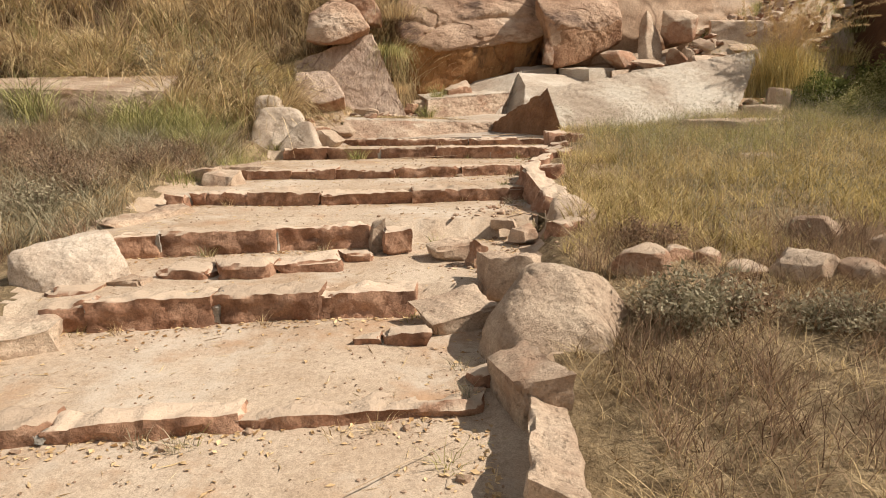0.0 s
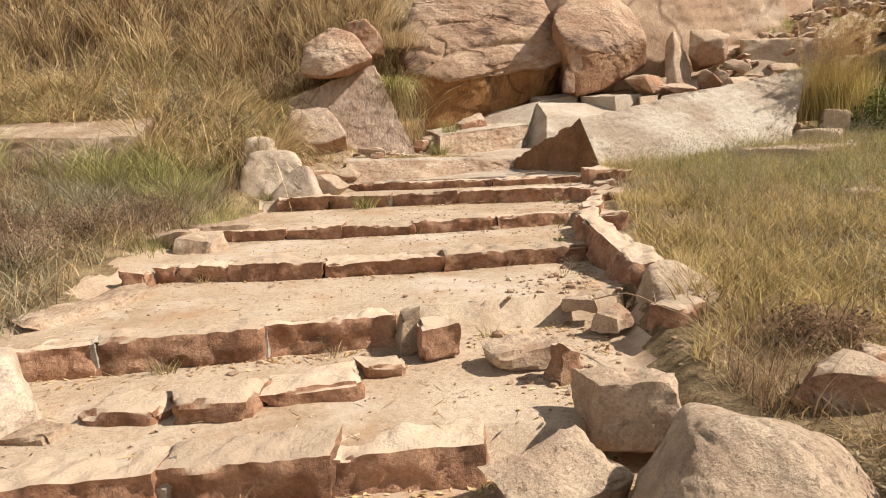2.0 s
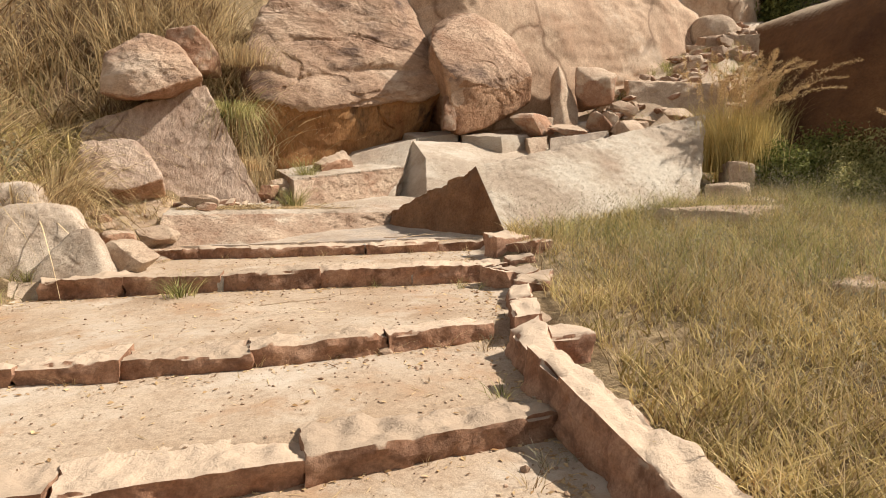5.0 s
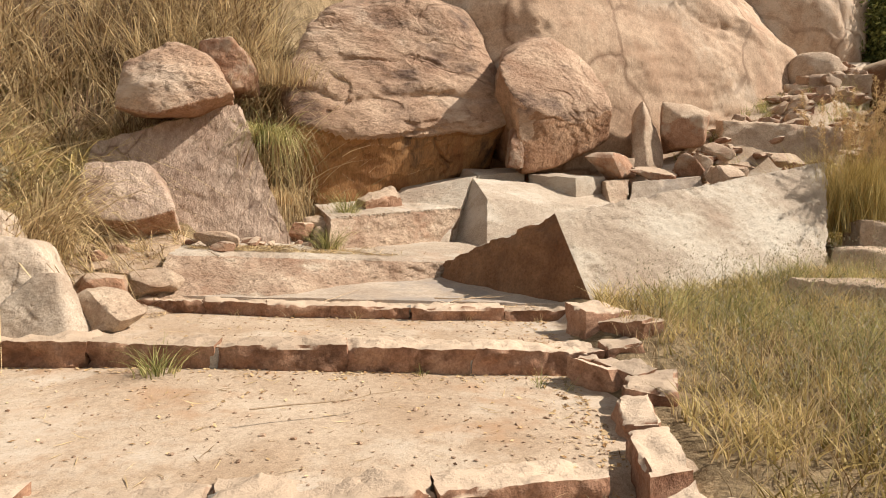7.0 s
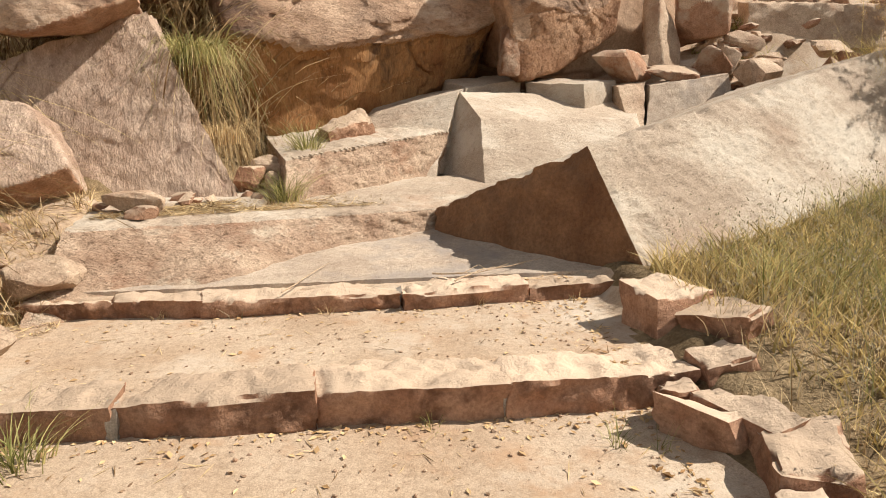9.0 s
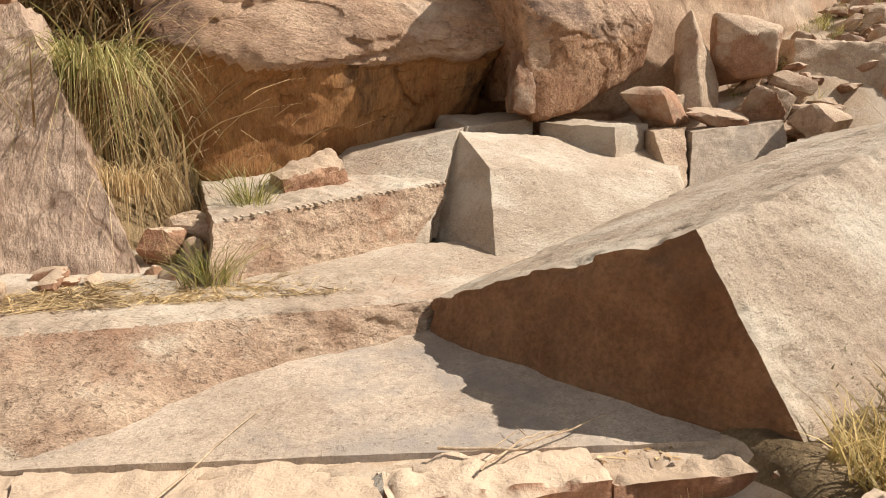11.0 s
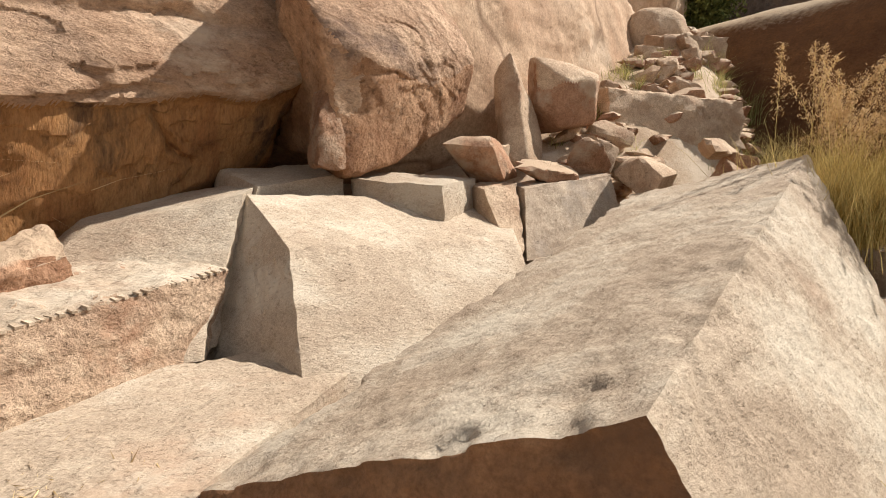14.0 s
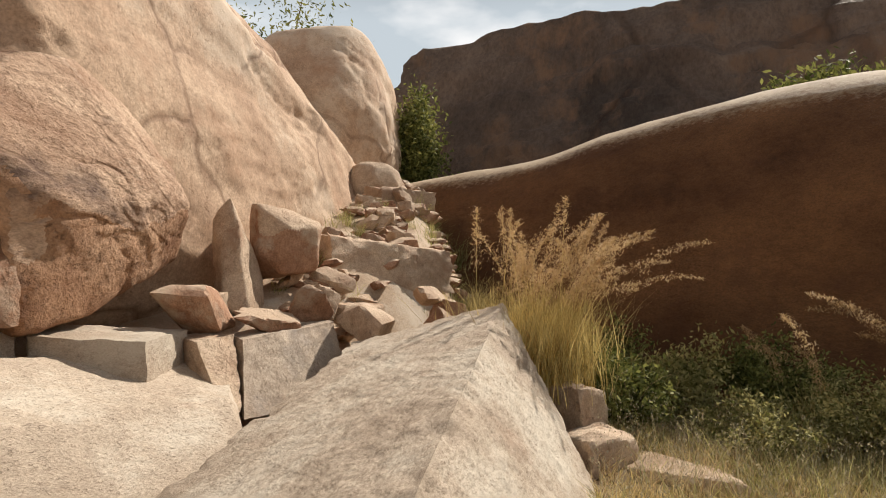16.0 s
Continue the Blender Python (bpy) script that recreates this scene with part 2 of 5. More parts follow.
# ---- shapes ----
def hashed(ix, iy, iz, seed):
    h = (ix.astype(np.int64) * 374761393 + iy.astype(np.int64) * 668265263 + iz.astype(np.int64) * 2147483647 + seed * 1274126177) & 0xFFFFFFFF
    h = ((h ^ (h >> 13)) * 1274126177) & 0xFFFFFFFF
    return ((h ^ (h >> 16)) & 0xFFFFFF) / float(0xFFFFFF)


def vnoise(p, seed=0):
    """Smooth value noise in -1..1 at an array of points."""
    i = np.floor(p).astype(np.int64)
    f = p - i
    f = f * f * f * (f * (f * 6 - 15) + 10)
    out = 0
    for dx in (0, 1):
        for dy in (0, 1):
            for dz in (0, 1):
                w = (f[:, 0] if dx else 1 - f[:, 0]) * (f[:, 1] if dy else 1 - f[:, 1]) * (f[:, 2] if dz else 1 - f[:, 2])
                out = out + w * hashed(i[:, 0] + dx, i[:, 1] + dy, i[:, 2] + dz, seed)
    return out * 2 - 1


def fbm(p, scale, octaves=4, seed=0, gain=0.5):
    p, total, amp = np.asarray(p, float) * scale + seed * 7.31, 0, 1.0
    for k in range(octaves):
        total = total + amp * vnoise(p, seed + k)
        p, amp = p * 2.03 + 3.7, amp * gain
    return total


def mesh_of(name, v, f, material=None, smooth=True):
    me = bpy.data.meshes.new(name)
    v, f = np.asarray(v, np.float32), np.asarray(f, np.int32)
    n, k = f.shape
    me.vertices.add(len(v))
    me.vertices.foreach_set("co", v.ravel())
    me.loops.add(n * k)
    me.loops.foreach_set("vertex_index", f.ravel())
    me.polygons.add(n)
    me.polygons.foreach_set("loop_start", np.arange(0, n * k, k, dtype=np.int32))
    me.polygons.foreach_set("use_smooth", np.full(n, smooth))
    me.update(calc_edges=True)
    if material:
        me.materials.append(material)
    return me


def turned(v, rot):
    m = np.array(Euler([radians(a) for a in rot]).to_matrix())
    return v @ m.T


ICO = {}


def ico(n):
    if n not in ICO:
        bm = bmesh.new()
        bmesh.ops.create_icosphere(bm, subdivisions=n, radius=1)
        bm.verts.ensure_lookup_table()
        ICO[n] = np.array([v.co for v in bm.verts]), np.array([[v.index for v in f.verts] for f in bm.faces])
        bm.free()
    return ICO[n]


def rock_mesh(size, rot=(0, 0, 0), seed=1, boxy=3.0, cuts=9, rough=0.05, detail=4, knife=(), strata=0.0, lumps=0.12, cut_in=(0.62, 0.95), crease=0.0, crease_scale=1.0):
    """Vertices and faces of a stone about size across: a rounded box, chipped by flat breaks, lumpy, with fine relief."""
    d, f = ico(detail)
    rng = np.random.RandomState(seed)
    r = (np.abs(d) ** boxy).sum(1) ** (-1.0 / boxy)
    v = d * r[:, None]
    planes = [(*rng.normal(size=3), rng.uniform(*cut_in)) for _ in range(cuts)] + list(knife)
    for a, b, c, e in planes:
        n = np.array((a, b, c), float)
        n /= np.linalg.norm(n)
        over = v @ n - e
        v = v - np.outer(np.where(over > 0, over * 0.94, 0), n)
    v = v * (np.asarray(size, float) / 2)
    m = float(np.mean(size))
    unit = v / (np.linalg.norm(v, axis=1)[:, None] + 1e-9)
    bulge = lumps * m * 0.5 * fbm(v, 1.7 / m, 2, seed) + rough * m * 0.5 * fbm(v, 5.5 / m, 5, seed + 9, 0.55)
    if strata:
        band = fbm(v * (0.15, 0.15, 1), 7.0 / m, 3, seed + 20)
        bulge = bulge + strata * m * np.abs(band)
    if crease:
        for k, (sc, am) in enumerate(((1.0, 1.0), (2.3, 0.5))):
            line = np.clip(1 - np.abs(fbm(v * (0.8, 0.8, 1.5), crease_scale * sc, 3, seed + 40 + k, 0.45)) * 7, 0, 1) ** 1.5
            gate = smooth(-0.25, 0.3, fbm(v, crease_scale * 0.7 * sc, 2, seed + 50 + k))
            bulge = bulge - crease * am * line * gate
        plate = fbm(v * (0.7, 0.7, 1.6), crease_scale * 0.8, 2, seed + 60)
        bulge = bulge + crease * 1.2 * (np.floor(plate * 3.5) / 3.5 + 0.25 * smooth(0.6, 1, np.mod(plate * 3.5, 1)))
    v = v + unit * bulge[:, None]
    return turned(v, rot), f


def hull_mesh(corners, soft=14.0, detail=5, rough=0.03, lumps=0.03, crease=0.0, crease_scale=1.0, seed=1):
    """A stone bounded by the hull of a few corners, its edges a little rounded and worn."""
    pts = np.array(corners, float)
    bm = bmesh.new()
    for q in pts:
        bm.verts.new(q)
    bmesh.ops.convex_hull(bm, input=bm.verts)
    bm.normal_update()
    c = 0.5 * pts.mean(0) + 0.25 * (pts.min(0) + pts.max(0))
    planes = []
    for face in bm.faces:
        n, h = np.array(face.normal), float(face.normal.dot(face.verts[0].co)) - float(np.array(face.normal) @ c)
        if h < 0:
            n, h = -n, -h
        if h > 1e-3 and all(n @ a < 0.985 for a, _ in planes):
            planes.append((n, h))
    bm.free()
    d, f = ico(detail)
    total = np.zeros(len(d))
    for n, h in planes:
        total += np.maximum(d @ n / h, 0) ** soft
    v = d * (total ** (-1.0 / soft))[:, None]
    facing = sum(np.outer(np.maximum(d @ n / h, 0) ** (soft - 1), n / h) for n, h in planes)
    facing /= np.linalg.norm(facing, axis=1)[:, None]
    m = float(np.mean(pts.max(0) - pts.min(0)))
    bulge = lumps * m * fbm(v, 1.7 / m, 3, seed) + rough * m * 0.5 * fbm(v, 6.0 / m, 5, seed + 9, 0.55)
    if crease:
        bulge = bulge + worn(v, crease, crease_scale, seed)
    return v + d * bulge[:, None] + c, f, facing[:, 2]


def worn(v, crease, crease_scale, seed):
    """Cracks and spalled plates on a weathered face."""
    bulge = 0
    for k, (sc, am) in enumerate(((1.0, 1.0), (2.3, 0.5))):
        line = np.clip(1 - np.abs(fbm(v * (0.8, 0.8, 1.5), crease_scale * sc, 3, seed + 40 + k, 0.45)) * 9, 0, 1) ** 1.5
        gate = smooth(-0.1, 0.35, fbm(v, crease_scale * 0.7 * sc, 2, seed + 50 + k))
        bulge = bulge - crease * am * line * gate
    plate = fbm(v * (0.7, 0.7, 1.6), crease_scale * 0.8, 4, seed + 60)
    return bulge + crease * 1.1 * (np.floor(plate * 3) / 3 + 0.3 * smooth(0.9, 1, np.mod(plate * 3, 1)))


def hull_rock(name, corners, material, label, category="boulder", group="", under=None, flare=-0.25, **kw):
    """A stone from its corners; faces that look downwards may carry another material."""
    v, f, up = hull_mesh(corners, **kw)
    me = mesh_of(name, v, f, material)
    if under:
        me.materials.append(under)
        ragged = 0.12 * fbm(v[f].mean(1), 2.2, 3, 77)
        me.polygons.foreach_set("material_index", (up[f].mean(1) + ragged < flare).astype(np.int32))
    me.set_sharp_from_angle(angle=radians(38))
    return tagged(new(name, me), label, category, group)


def shard_mesh(size, rot, seed, detail=4):
    """An angular broken stone: the hull of a few chance corners."""
    nr = np.random.RandomState(seed)
    p = nr.normal(size=(11, 3))
    p /= np.abs(p).max(1)[:, None] ** 0.7 * np.linalg.norm(p, axis=1)[:, None] ** 0.3
    v, f, _ = hull_mesh(p * (np.array(size) / 2), 42.0, detail, 0.03, 0.012, seed=seed)
    return turned(v, rot), f


def rock(name, at, size, rot=(0, 0, 0), material=None, label="", category="rock", group="", parent=None, **kw):
    """A stone whose lowest point lies at the given height."""
    v, f = shard_mesh(size, rot, kw["seed"], kw.get("detail", 4)) if kw.pop("shard", False) else rock_mesh(size, rot, **kw)
    v[:, 2] -= v[:, 2].min()
    ob = new(name, mesh_of(name, v, f, material or M_PALE))
    ob.location = at
    if kw.get("detail", 4) <= 4:
        ob.data.set_sharp_from_angle(angle=radians(24))
    if parent:
        ob.parent = parent
    else:
        tagged(ob, label, category, group)
    return ob


GRIDS = {}


def box_grid(nx, ny, nz):
    """Points on a unit box's surface, 0..1, welded, with quads."""
    if (nx, ny, nz) in GRIDS:
        return GRIDS[nx, ny, nz]
    ids, pts, quads = {}, [], []

    def vid(i, j, k):
        if (i, j, k) not in ids:
            ids[i, j, k] = len(pts)
            pts.append((i / nx, j / ny, k / nz))
        return ids[i, j, k]

    for i in range(nx):
        for j in range(ny):
            quads.append((vid(i, j, nz), vid(i + 1, j, nz), vid(i + 1, j + 1, nz), vid(i, j + 1, nz)))
            quads.append((vid(i, j, 0), vid(i, j + 1, 0), vid(i + 1, j + 1, 0), vid(i + 1, j, 0)))
    for i in range(nx):
        for k in range(nz):
            quads.append((vid(i, 0, k), vid(i + 1, 0, k), vid(i + 1, 0, k + 1), vid(i, 0, k + 1)))
            quads.append((vid(i, ny, k), vid(i, ny, k + 1), vid(i + 1, ny, k + 1), vid(i + 1, ny, k)))
    for j in range(ny):
        for k in range(nz):
            quads.append((vid(0, j, k), vid(0, j, k + 1), vid(0, j + 1, k + 1), vid(0, j + 1, k)))
            quads.append((vid(nx, j, k), vid(nx, j + 1, k), vid(nx, j + 1, k + 1), vid(nx, j, k + 1)))
    GRIDS[nx, ny, nz] = np.array(pts), np.array(quads)
    return GRIDS[nx, ny, nz]


def block_mesh(bottom, top, step=0.06, rough=0.02, seed=1, chip=0.0, most=90, chisel=0.0, grain=9.0):
    """A rough-split block between a lower and an upper four-cornered outline (counter-clockwise from the front left)."""
    B, T = np.array(bottom, float), np.array(top, float)
    long_x = max(np.linalg.norm(T[1] - T[0]), np.linalg.norm(B[1] - B[0]))
    long_y = max(np.linalg.norm(T[3] - T[0]), np.linalg.norm(B[3] - B[0]))
    long_z = max(np.linalg.norm(T[0] - B[0]), np.linalg.norm(T[2] - B[2]), np.linalg.norm(T[1] - B[1]))
    n = [int(min(most, max(2, round(s / step)))) for s in (long_x, long_y, long_z)]
    u, q = box_grid(*n)
    a, b, c = u[:, 0:1], u[:, 1:2], u[:, 2:3]

    def quad(Q):
        return Q[0] * (1 - a) * (1 - b) + Q[1] * a * (1 - b) + Q[2] * a * b + Q[3] * (1 - a) * b

    v = quad(B) * (1 - c) + quad(T) * c
    mid = v.mean(0)
    way = (u - 0.5) * 2
    edge = np.sort(np.abs(way), 1)[:, 1]          # 1 on the edges
    way = np.sign(way) * np.abs(way) ** 6
    ax = [(T[1] - T[0]), (T[3] - T[0]), (T[0] - B[0])]
    out = sum(np.outer(way[:, k], ax[k] / (np.linalg.norm(ax[k]) + 1e-9)) for k in range(3))
    out /= np.linalg.norm(out, axis=1)[:, None] + 1e-9
    bulge = rough * (0.8 * fbm(v, 2.0, 2, seed) + 0.7 * fbm(v, grain, 4, seed + 5, 0.6))
    if chisel:
        bulge = bulge + chisel * (0.55 * fbm(v * (0.7, 0.7, 2.0), 5.5, 3, seed + 31) + 0.4 * fbm(v * (1.0, 1.0, 0.6), 17, 2, seed + 37))
    if chip:
        bulge = bulge - chip * np.clip(fbm(v, 5.0, 3, seed + 11) + 0.15, 0, 1) * np.clip((edge - 0.8) / 0.2, 0, 1)
    return v + out * bulge[:, None], q


def block(name, bottom, top, material=None, label="", category="rock", group="", parent=None, kind="", **kw):
    v, f = block_mesh(bottom, top, **kw)
    ob = new(name, mesh_of(name, v, f, material or M_QUARRY))
    if parent:
        ob.parent = parent
        if label:
            tagged(ob, label)
    else:
        tagged(ob, label, category, group, kind)
    me = ob.data
    me.set_sharp_from_angle(angle=radians(42))
    return ob


def box_block(name, at, size, rot=(0, 0, 0), skew=0.06, seed=1, parent=None, **kw):
    """A rough squared stone: at is the middle of its underside."""
    rng = np.random.RandomState(seed + 100)
    x, y, z = np.array(size) / 2
    base = np.array(((-x, -y, 0), (x, -y, 0), (x, y, 0), (-x, y, 0))) + rng.uniform(-skew, skew, (4, 3)) * (size[0], size[1], 0)
    lid = np.array(((-x, -y, 2 * z), (x, -y, 2 * z), (x, y, 2 * z), (-x, y, 2 * z))) + rng.uniform(-skew, skew, (4, 3)) * (size[0], size[1], size[2] * 1.6)
    m = np.array(Euler([radians(a) for a in rot]).to_matrix())
    return block(name, base @ m.T + at, lid @ m.T + at, seed=seed, parent=parent, **kw)


def smooth(e0, e1, x):
    t = np.clip((np.asarray(x, float) - e0) / (e1 - e0), 0, 1)
    return t * t * (3 - 2 * t)


# ---- the ground ----
# each step: where its front edge starts and ends in plan (left, right), height of its top, height of its riser
STEPS = [
    ((-2.6, 2.50), (0.22, 2.78), 0.185, 0.05),
    ((-2.55, 3.82), (0.05, 4.12), 0.385, 0.17),
    ((-2.75, 5.00), (0.35, 5.55), 0.600, 0.18),
    ((-2.65, 6.72), (1.05, 6.82), 0.735, 0.12),
    ((-2.60, 8.02), (1.20, 8.06), 0.860, 0.09),
    ((-2.35, 10.28), (1.78, 9.66), 1.000, 0.14),
    ((-1.75, 11.56), (2.10, 10.93), 1.095, 0.10),
]


def edge_y(step, x):
    (x0, y0), (x1, y1), _, _ = step
    return y0 + (y1 - y0) * (x - x0) / (x1 - x0)


def stair(x, y):
    """Height of the worn treads."""
    z = np.full_like(x, 0.0) + 0.045 * y
    z = np.minimum(z, 0.14)
    for k, s in enumerate(STEPS):
        nxt = STEPS[k + 1] if k + 1 < len(STEPS) else None
        e = edge_y(s, x) + 0.10
        far = edge_y(nxt, x) if nxt else e + 1.5
        rise = (nxt[2] - nxt[3] - s[2]) if nxt else 0.03
        tread = s[2] - 0.012 + rise * np.clip((y - e) / (far - e), 0, 1)
        if not nxt:
            tread = tread - 0.12 * smooth(0.1, 0.4, y - e)
        z = np.where(y > e, tread, z)
    return z


def natural(x, y):
    """Height of the unbuilt hillside, ringed far out by an added, unseen rise."""
    yy = np.clip(y, -60, 30)
    z = 0.10 * yy + 0.02
    z = z + 0.02 * np.clip(x - 1.5, 0, 12)
    left = np.clip(-2.5 - x, 0, 30)
    z = z + 0.16 * np.minimum(left, 9) * smooth(4.5, 10, y) - 0.05 * np.minimum(left, 3) * (1 - smooth(4, 7, y))
    z = z + (0.3 * smooth(11.4, 13.2, y) + 4.4 * smooth(12.9, 19.5, y)) * smooth(0.3, -1.5, x)
    z = z + 5.2 * smooth(16.8, 22.5, y) * smooth(7, 3, x) * smooth(-2.5, 0.3, x)
    back = smooth(14.7, 16.0, y - 0.05 * (x - 4)) * smooth(-4, 0, x) * smooth(0.7, -0.7, ((x - 7.3) * 4 - (y - 14.2) * 5) / 6.4)
    climb = 0.33 * np.clip((x - 4.6) * 0.87 + (y - 15.2) * 0.48, -1.5, 9)
    z = z + back * (0.62 + climb)
    z = z - 0.10 * smooth(4.5, 2.0, y)
    z = z - 0.28 * smooth(12.6, 12.9, y - 0.24 * x) * smooth(15.2, 14.4, y) * smooth(-1.7, -1.3, x) * smooth(6.4, 5.6, x)
    dip = smooth(7.2, 8.4, x) * smooth(16.5, 13.5, y) * smooth(7, 10, y)
    z = z - 0.15 * dip
    # Unseen rise all round, added to hold back light from the low sky.
    far = smooth(22, 60, np.hypot(x - 2, y - 9))
    z = z * (1 - far) + far * (2.0 + 9.0 * smooth(30, 75, np.hypot(x - 2, y - 9)))
    return z


def ground_z(x, y):
    x, y = np.asarray(x, float), np.asarray(y, float)
    p = np.stack([x, y, np.zeros_like(x)], -1).reshape(-1, 3)
    wob = fbm(p, 0.9, 3, 3).reshape(x.shape)
    fine = fbm(p, 4.5, 3, 8).reshape(x.shape)
    inside = smooth(-2.95, -2.6, x + 0.12 * wob) * smooth(0.60, 0.36, x - 0.19 * np.clip(y - 2.8, 0, 9) + 0.03 * wob) * smooth(12.7, 12.2, y - 0.28 * x)
    nat = natural(x, y) + 0.06 * wob + 0.025 * fine
    st = stair(x + 0.0 * fine, y + 0.02 * fine) + 0.008 * wob + 0.007 * fine
    return nat * (1 - inside) + st * inside


def lines(dense, step, reach):
    a = list(np.arange(dense[0], dense[1] + 1e-6, step))
    lo, hi, d = a[0], a[-1], step
    while hi < reach:
        d *= 1.16
        hi, lo = hi + d, lo - d
        a = [lo] + a + [hi]
    return np.array(a)


gx, gy = lines((-4.2, 8.0), 0.06, 900), lines((0.8, 15.5), 0.05, 900)
GX, GY = np.meshgrid(gx, gy)
GZ = ground_z(GX, GY)
nx, ny = len(gx), len(gy)
idx = np.arange(nx * ny).reshape(ny, nx)
quads = np.stack([idx[:-1, :-1], idx[:-1, 1:], idx[1:, 1:], idx[1:, :-1]], -1).reshape(-1, 4)
ground = new("ground", mesh_of("ground", np.stack([GX, GY, GZ], -1).reshape(-1, 3), quads, M_DIRT))
ground.data.materials.append(M_THATCH)
mid = np.stack([GX, GY, GZ], -1).reshape(-1, 3)[quads].mean(1)
ragged = fbm(mid * (1, 1, 0), 1.6, 4, 15)
overgrown = ((mid[:, 0] - 0.19 * np.clip(mid[:, 1] - 2.8, 0, 9) + 0.12 * ragged > 0.44) & (mid[:, 1] < 15)) | (mid[:, 0] + 0.25 * ragged < -2.9)
overgrown |= (mid[:, 0] + 0.2 * ragged < 0.9) & (mid[:, 1] > 14.4)
overgrown |= (mid[:, 0] + 0.15 * ragged < -2.62) & (mid[:, 1] > 8.6)
overgrown |= (mid[:, 0] + 0.15 * ragged < -0.1) & (mid[:, 1] + 0.2 * ragged > 13.0)
overgrown &= ~((mid[:, 0] > 3.5) & (mid[:, 1] > 14.6) & (mid[:, 0] < 12))
ground.data.polygons.foreach_set("material_index", overgrown.astype(np.int32))
tagged(ground, "sandy buff soil worn into terraced treads on a hillside", "ground", kind="structure")


def gz(x, y):
    return float(ground_z(np.array([x]), np.array([y]))[0])


# ---- stepped path: split kerb stones ----
rng = random.Random(5)


def kerb(step, joints, seed, depth=0.30, lift=0.0, bow=None):
    """A row of split stones along a step's front; joints are shares of its length."""
    (x0, y0), (x1, y1), top, rise = step
    row = tagged(new("stone_step"), "low step edged with rough split reddish stones, soil behind", "step", "steps of the path")
    for k, (a, b) in enumerate(zip(joints[:-1], joints[1:])):
        gap = -0.003 / max(0.3, math.hypot(x1 - x0, y1 - y0))
        xa, xb = x0 + (x1 - x0) * (a + gap), x0 + (x1 - x0) * (b - gap)
        ya, yb = y0 + (y1 - y0) * a, y0 + (y1 - y0) * b
        sway = [(bow(xa) if bow else 0) + rng.uniform(-0.03, 0.025), (bow(xb) if bow else 0) + rng.uniform(-0.03, 0.025)]
        t0, t1 = top + lift + rng.uniform(-0.012, 0.014), top + lift + rng.uniform(-0.012, 0.014)
        z0 = top - rise - 0.10
        d0, d1 = depth * rng.uniform(0.75, 1.1), depth * rng.uniform(0.75, 1.1)
        lean = rng.uniform(-0.02, 0.03)
        bot = ((xa, ya + sway[0] + lean, z0), (xb, yb + sway[1] + lean, z0), (xb, yb + d1, z0), (xa, ya + d0, z0))
        lid = ((xa, ya + sway[0], t0), (xb, yb + sway[1], t1), (xb, yb + d1, t1 - 0.004), (xa, ya + d0, t0 - 0.004))
        block("step_stone", bot, lid, M_KERB, parent=row, step=0.026, rough=0.022, chip=0.035, chisel=0.026, seed=seed * 20 + k, most=56, grain=10)
    return row


kerb(STEPS[0], (0, 0.30, 0.60, 1.0), 1, 0.22)
kerb(STEPS[1], (0.04, 0.15, 0.43, 0.69, 0.93), 2, 0.24)
kerb(STEPS[2], (0.0, 0.17, 0.46, 0.71), 3, 0.22)
kerb(STEPS[3], (0.03, 0.075, 0.2, 0.40, 0.66, 1.0), 4, 0.20, bow=lambda x: -0.18 * math.exp(-((x + 0.7) / 1.1) ** 2))
kerb(STEPS[4], (0.08, 0.22, 0.37, 0.56, 0.78, 0.97), 5, 0.20, bow=lambda x: -0.14 * math.exp(-((x + 0.6) / 1.0) ** 2))
kerb(STEPS[5], (0.0, 0.17, 0.37, 0.58, 0.79, 1.0), 6, 0.34, 0.01)
kerb(STEPS[6], (0.0, 0.16, 0.30, 0.62, 0.83, 1.0), 7, 0.24, bow=lambda x: -0.13 * math.exp(-((x - 0.1) / 0.9) ** 2))

# ---- the quarried bedrock beyond the last step ----
def splayed(top, foot, z0):
    """Carries the line from each upper corner through its foot down to the height z0."""
    return [tuple(np.array(a) + (np.array(b) - np.array(a)) * (a[2] - z0) / (a[2] - b[2])) for a, b in zip(top, foot)]


def bedrock(name, top, foot, z0, label, **kw):
    return block(name, splayed(top, foot, z0), top, kw.pop("material", M_QUARRY), label, "bedrock", kind="structure", **kw)


bedrock("rock_floor", ((-1.75, 11.78, 1.115), (2.15, 11.12, 1.115), (1.9, 12.95, 1.18), (-1.8, 12.55, 1.14)), ((-1.75, 11.76, 0.9), (2.15, 11.1, 0.9), (1.9, 12.95, 0.9), (-1.8, 12.55, 0.9)), 0.8,
        "flat bare grey granite shelf behind the last step", material=M_FLOOR, step=0.05, rough=0.012, seed=31)
lower = bedrock("lower_ledge", ((-1.62, 12.22, 1.47), (1.21, 12.80, 1.355), (2.75, 14.1, 1.48), (-1.5, 13.9, 1.58)), ((-1.68, 11.58, 1.10), (1.18, 12.72, 1.16), (2.75, 14.1, 1.1), (-1.5, 13.9, 1.1)), 0.9,
        "low split granite ledge, rough-chiselled front, straw on top", material=M_CHISEL, step=0.024, rough=0.010, chip=0.03, chisel=0.034, seed=32, most=140)
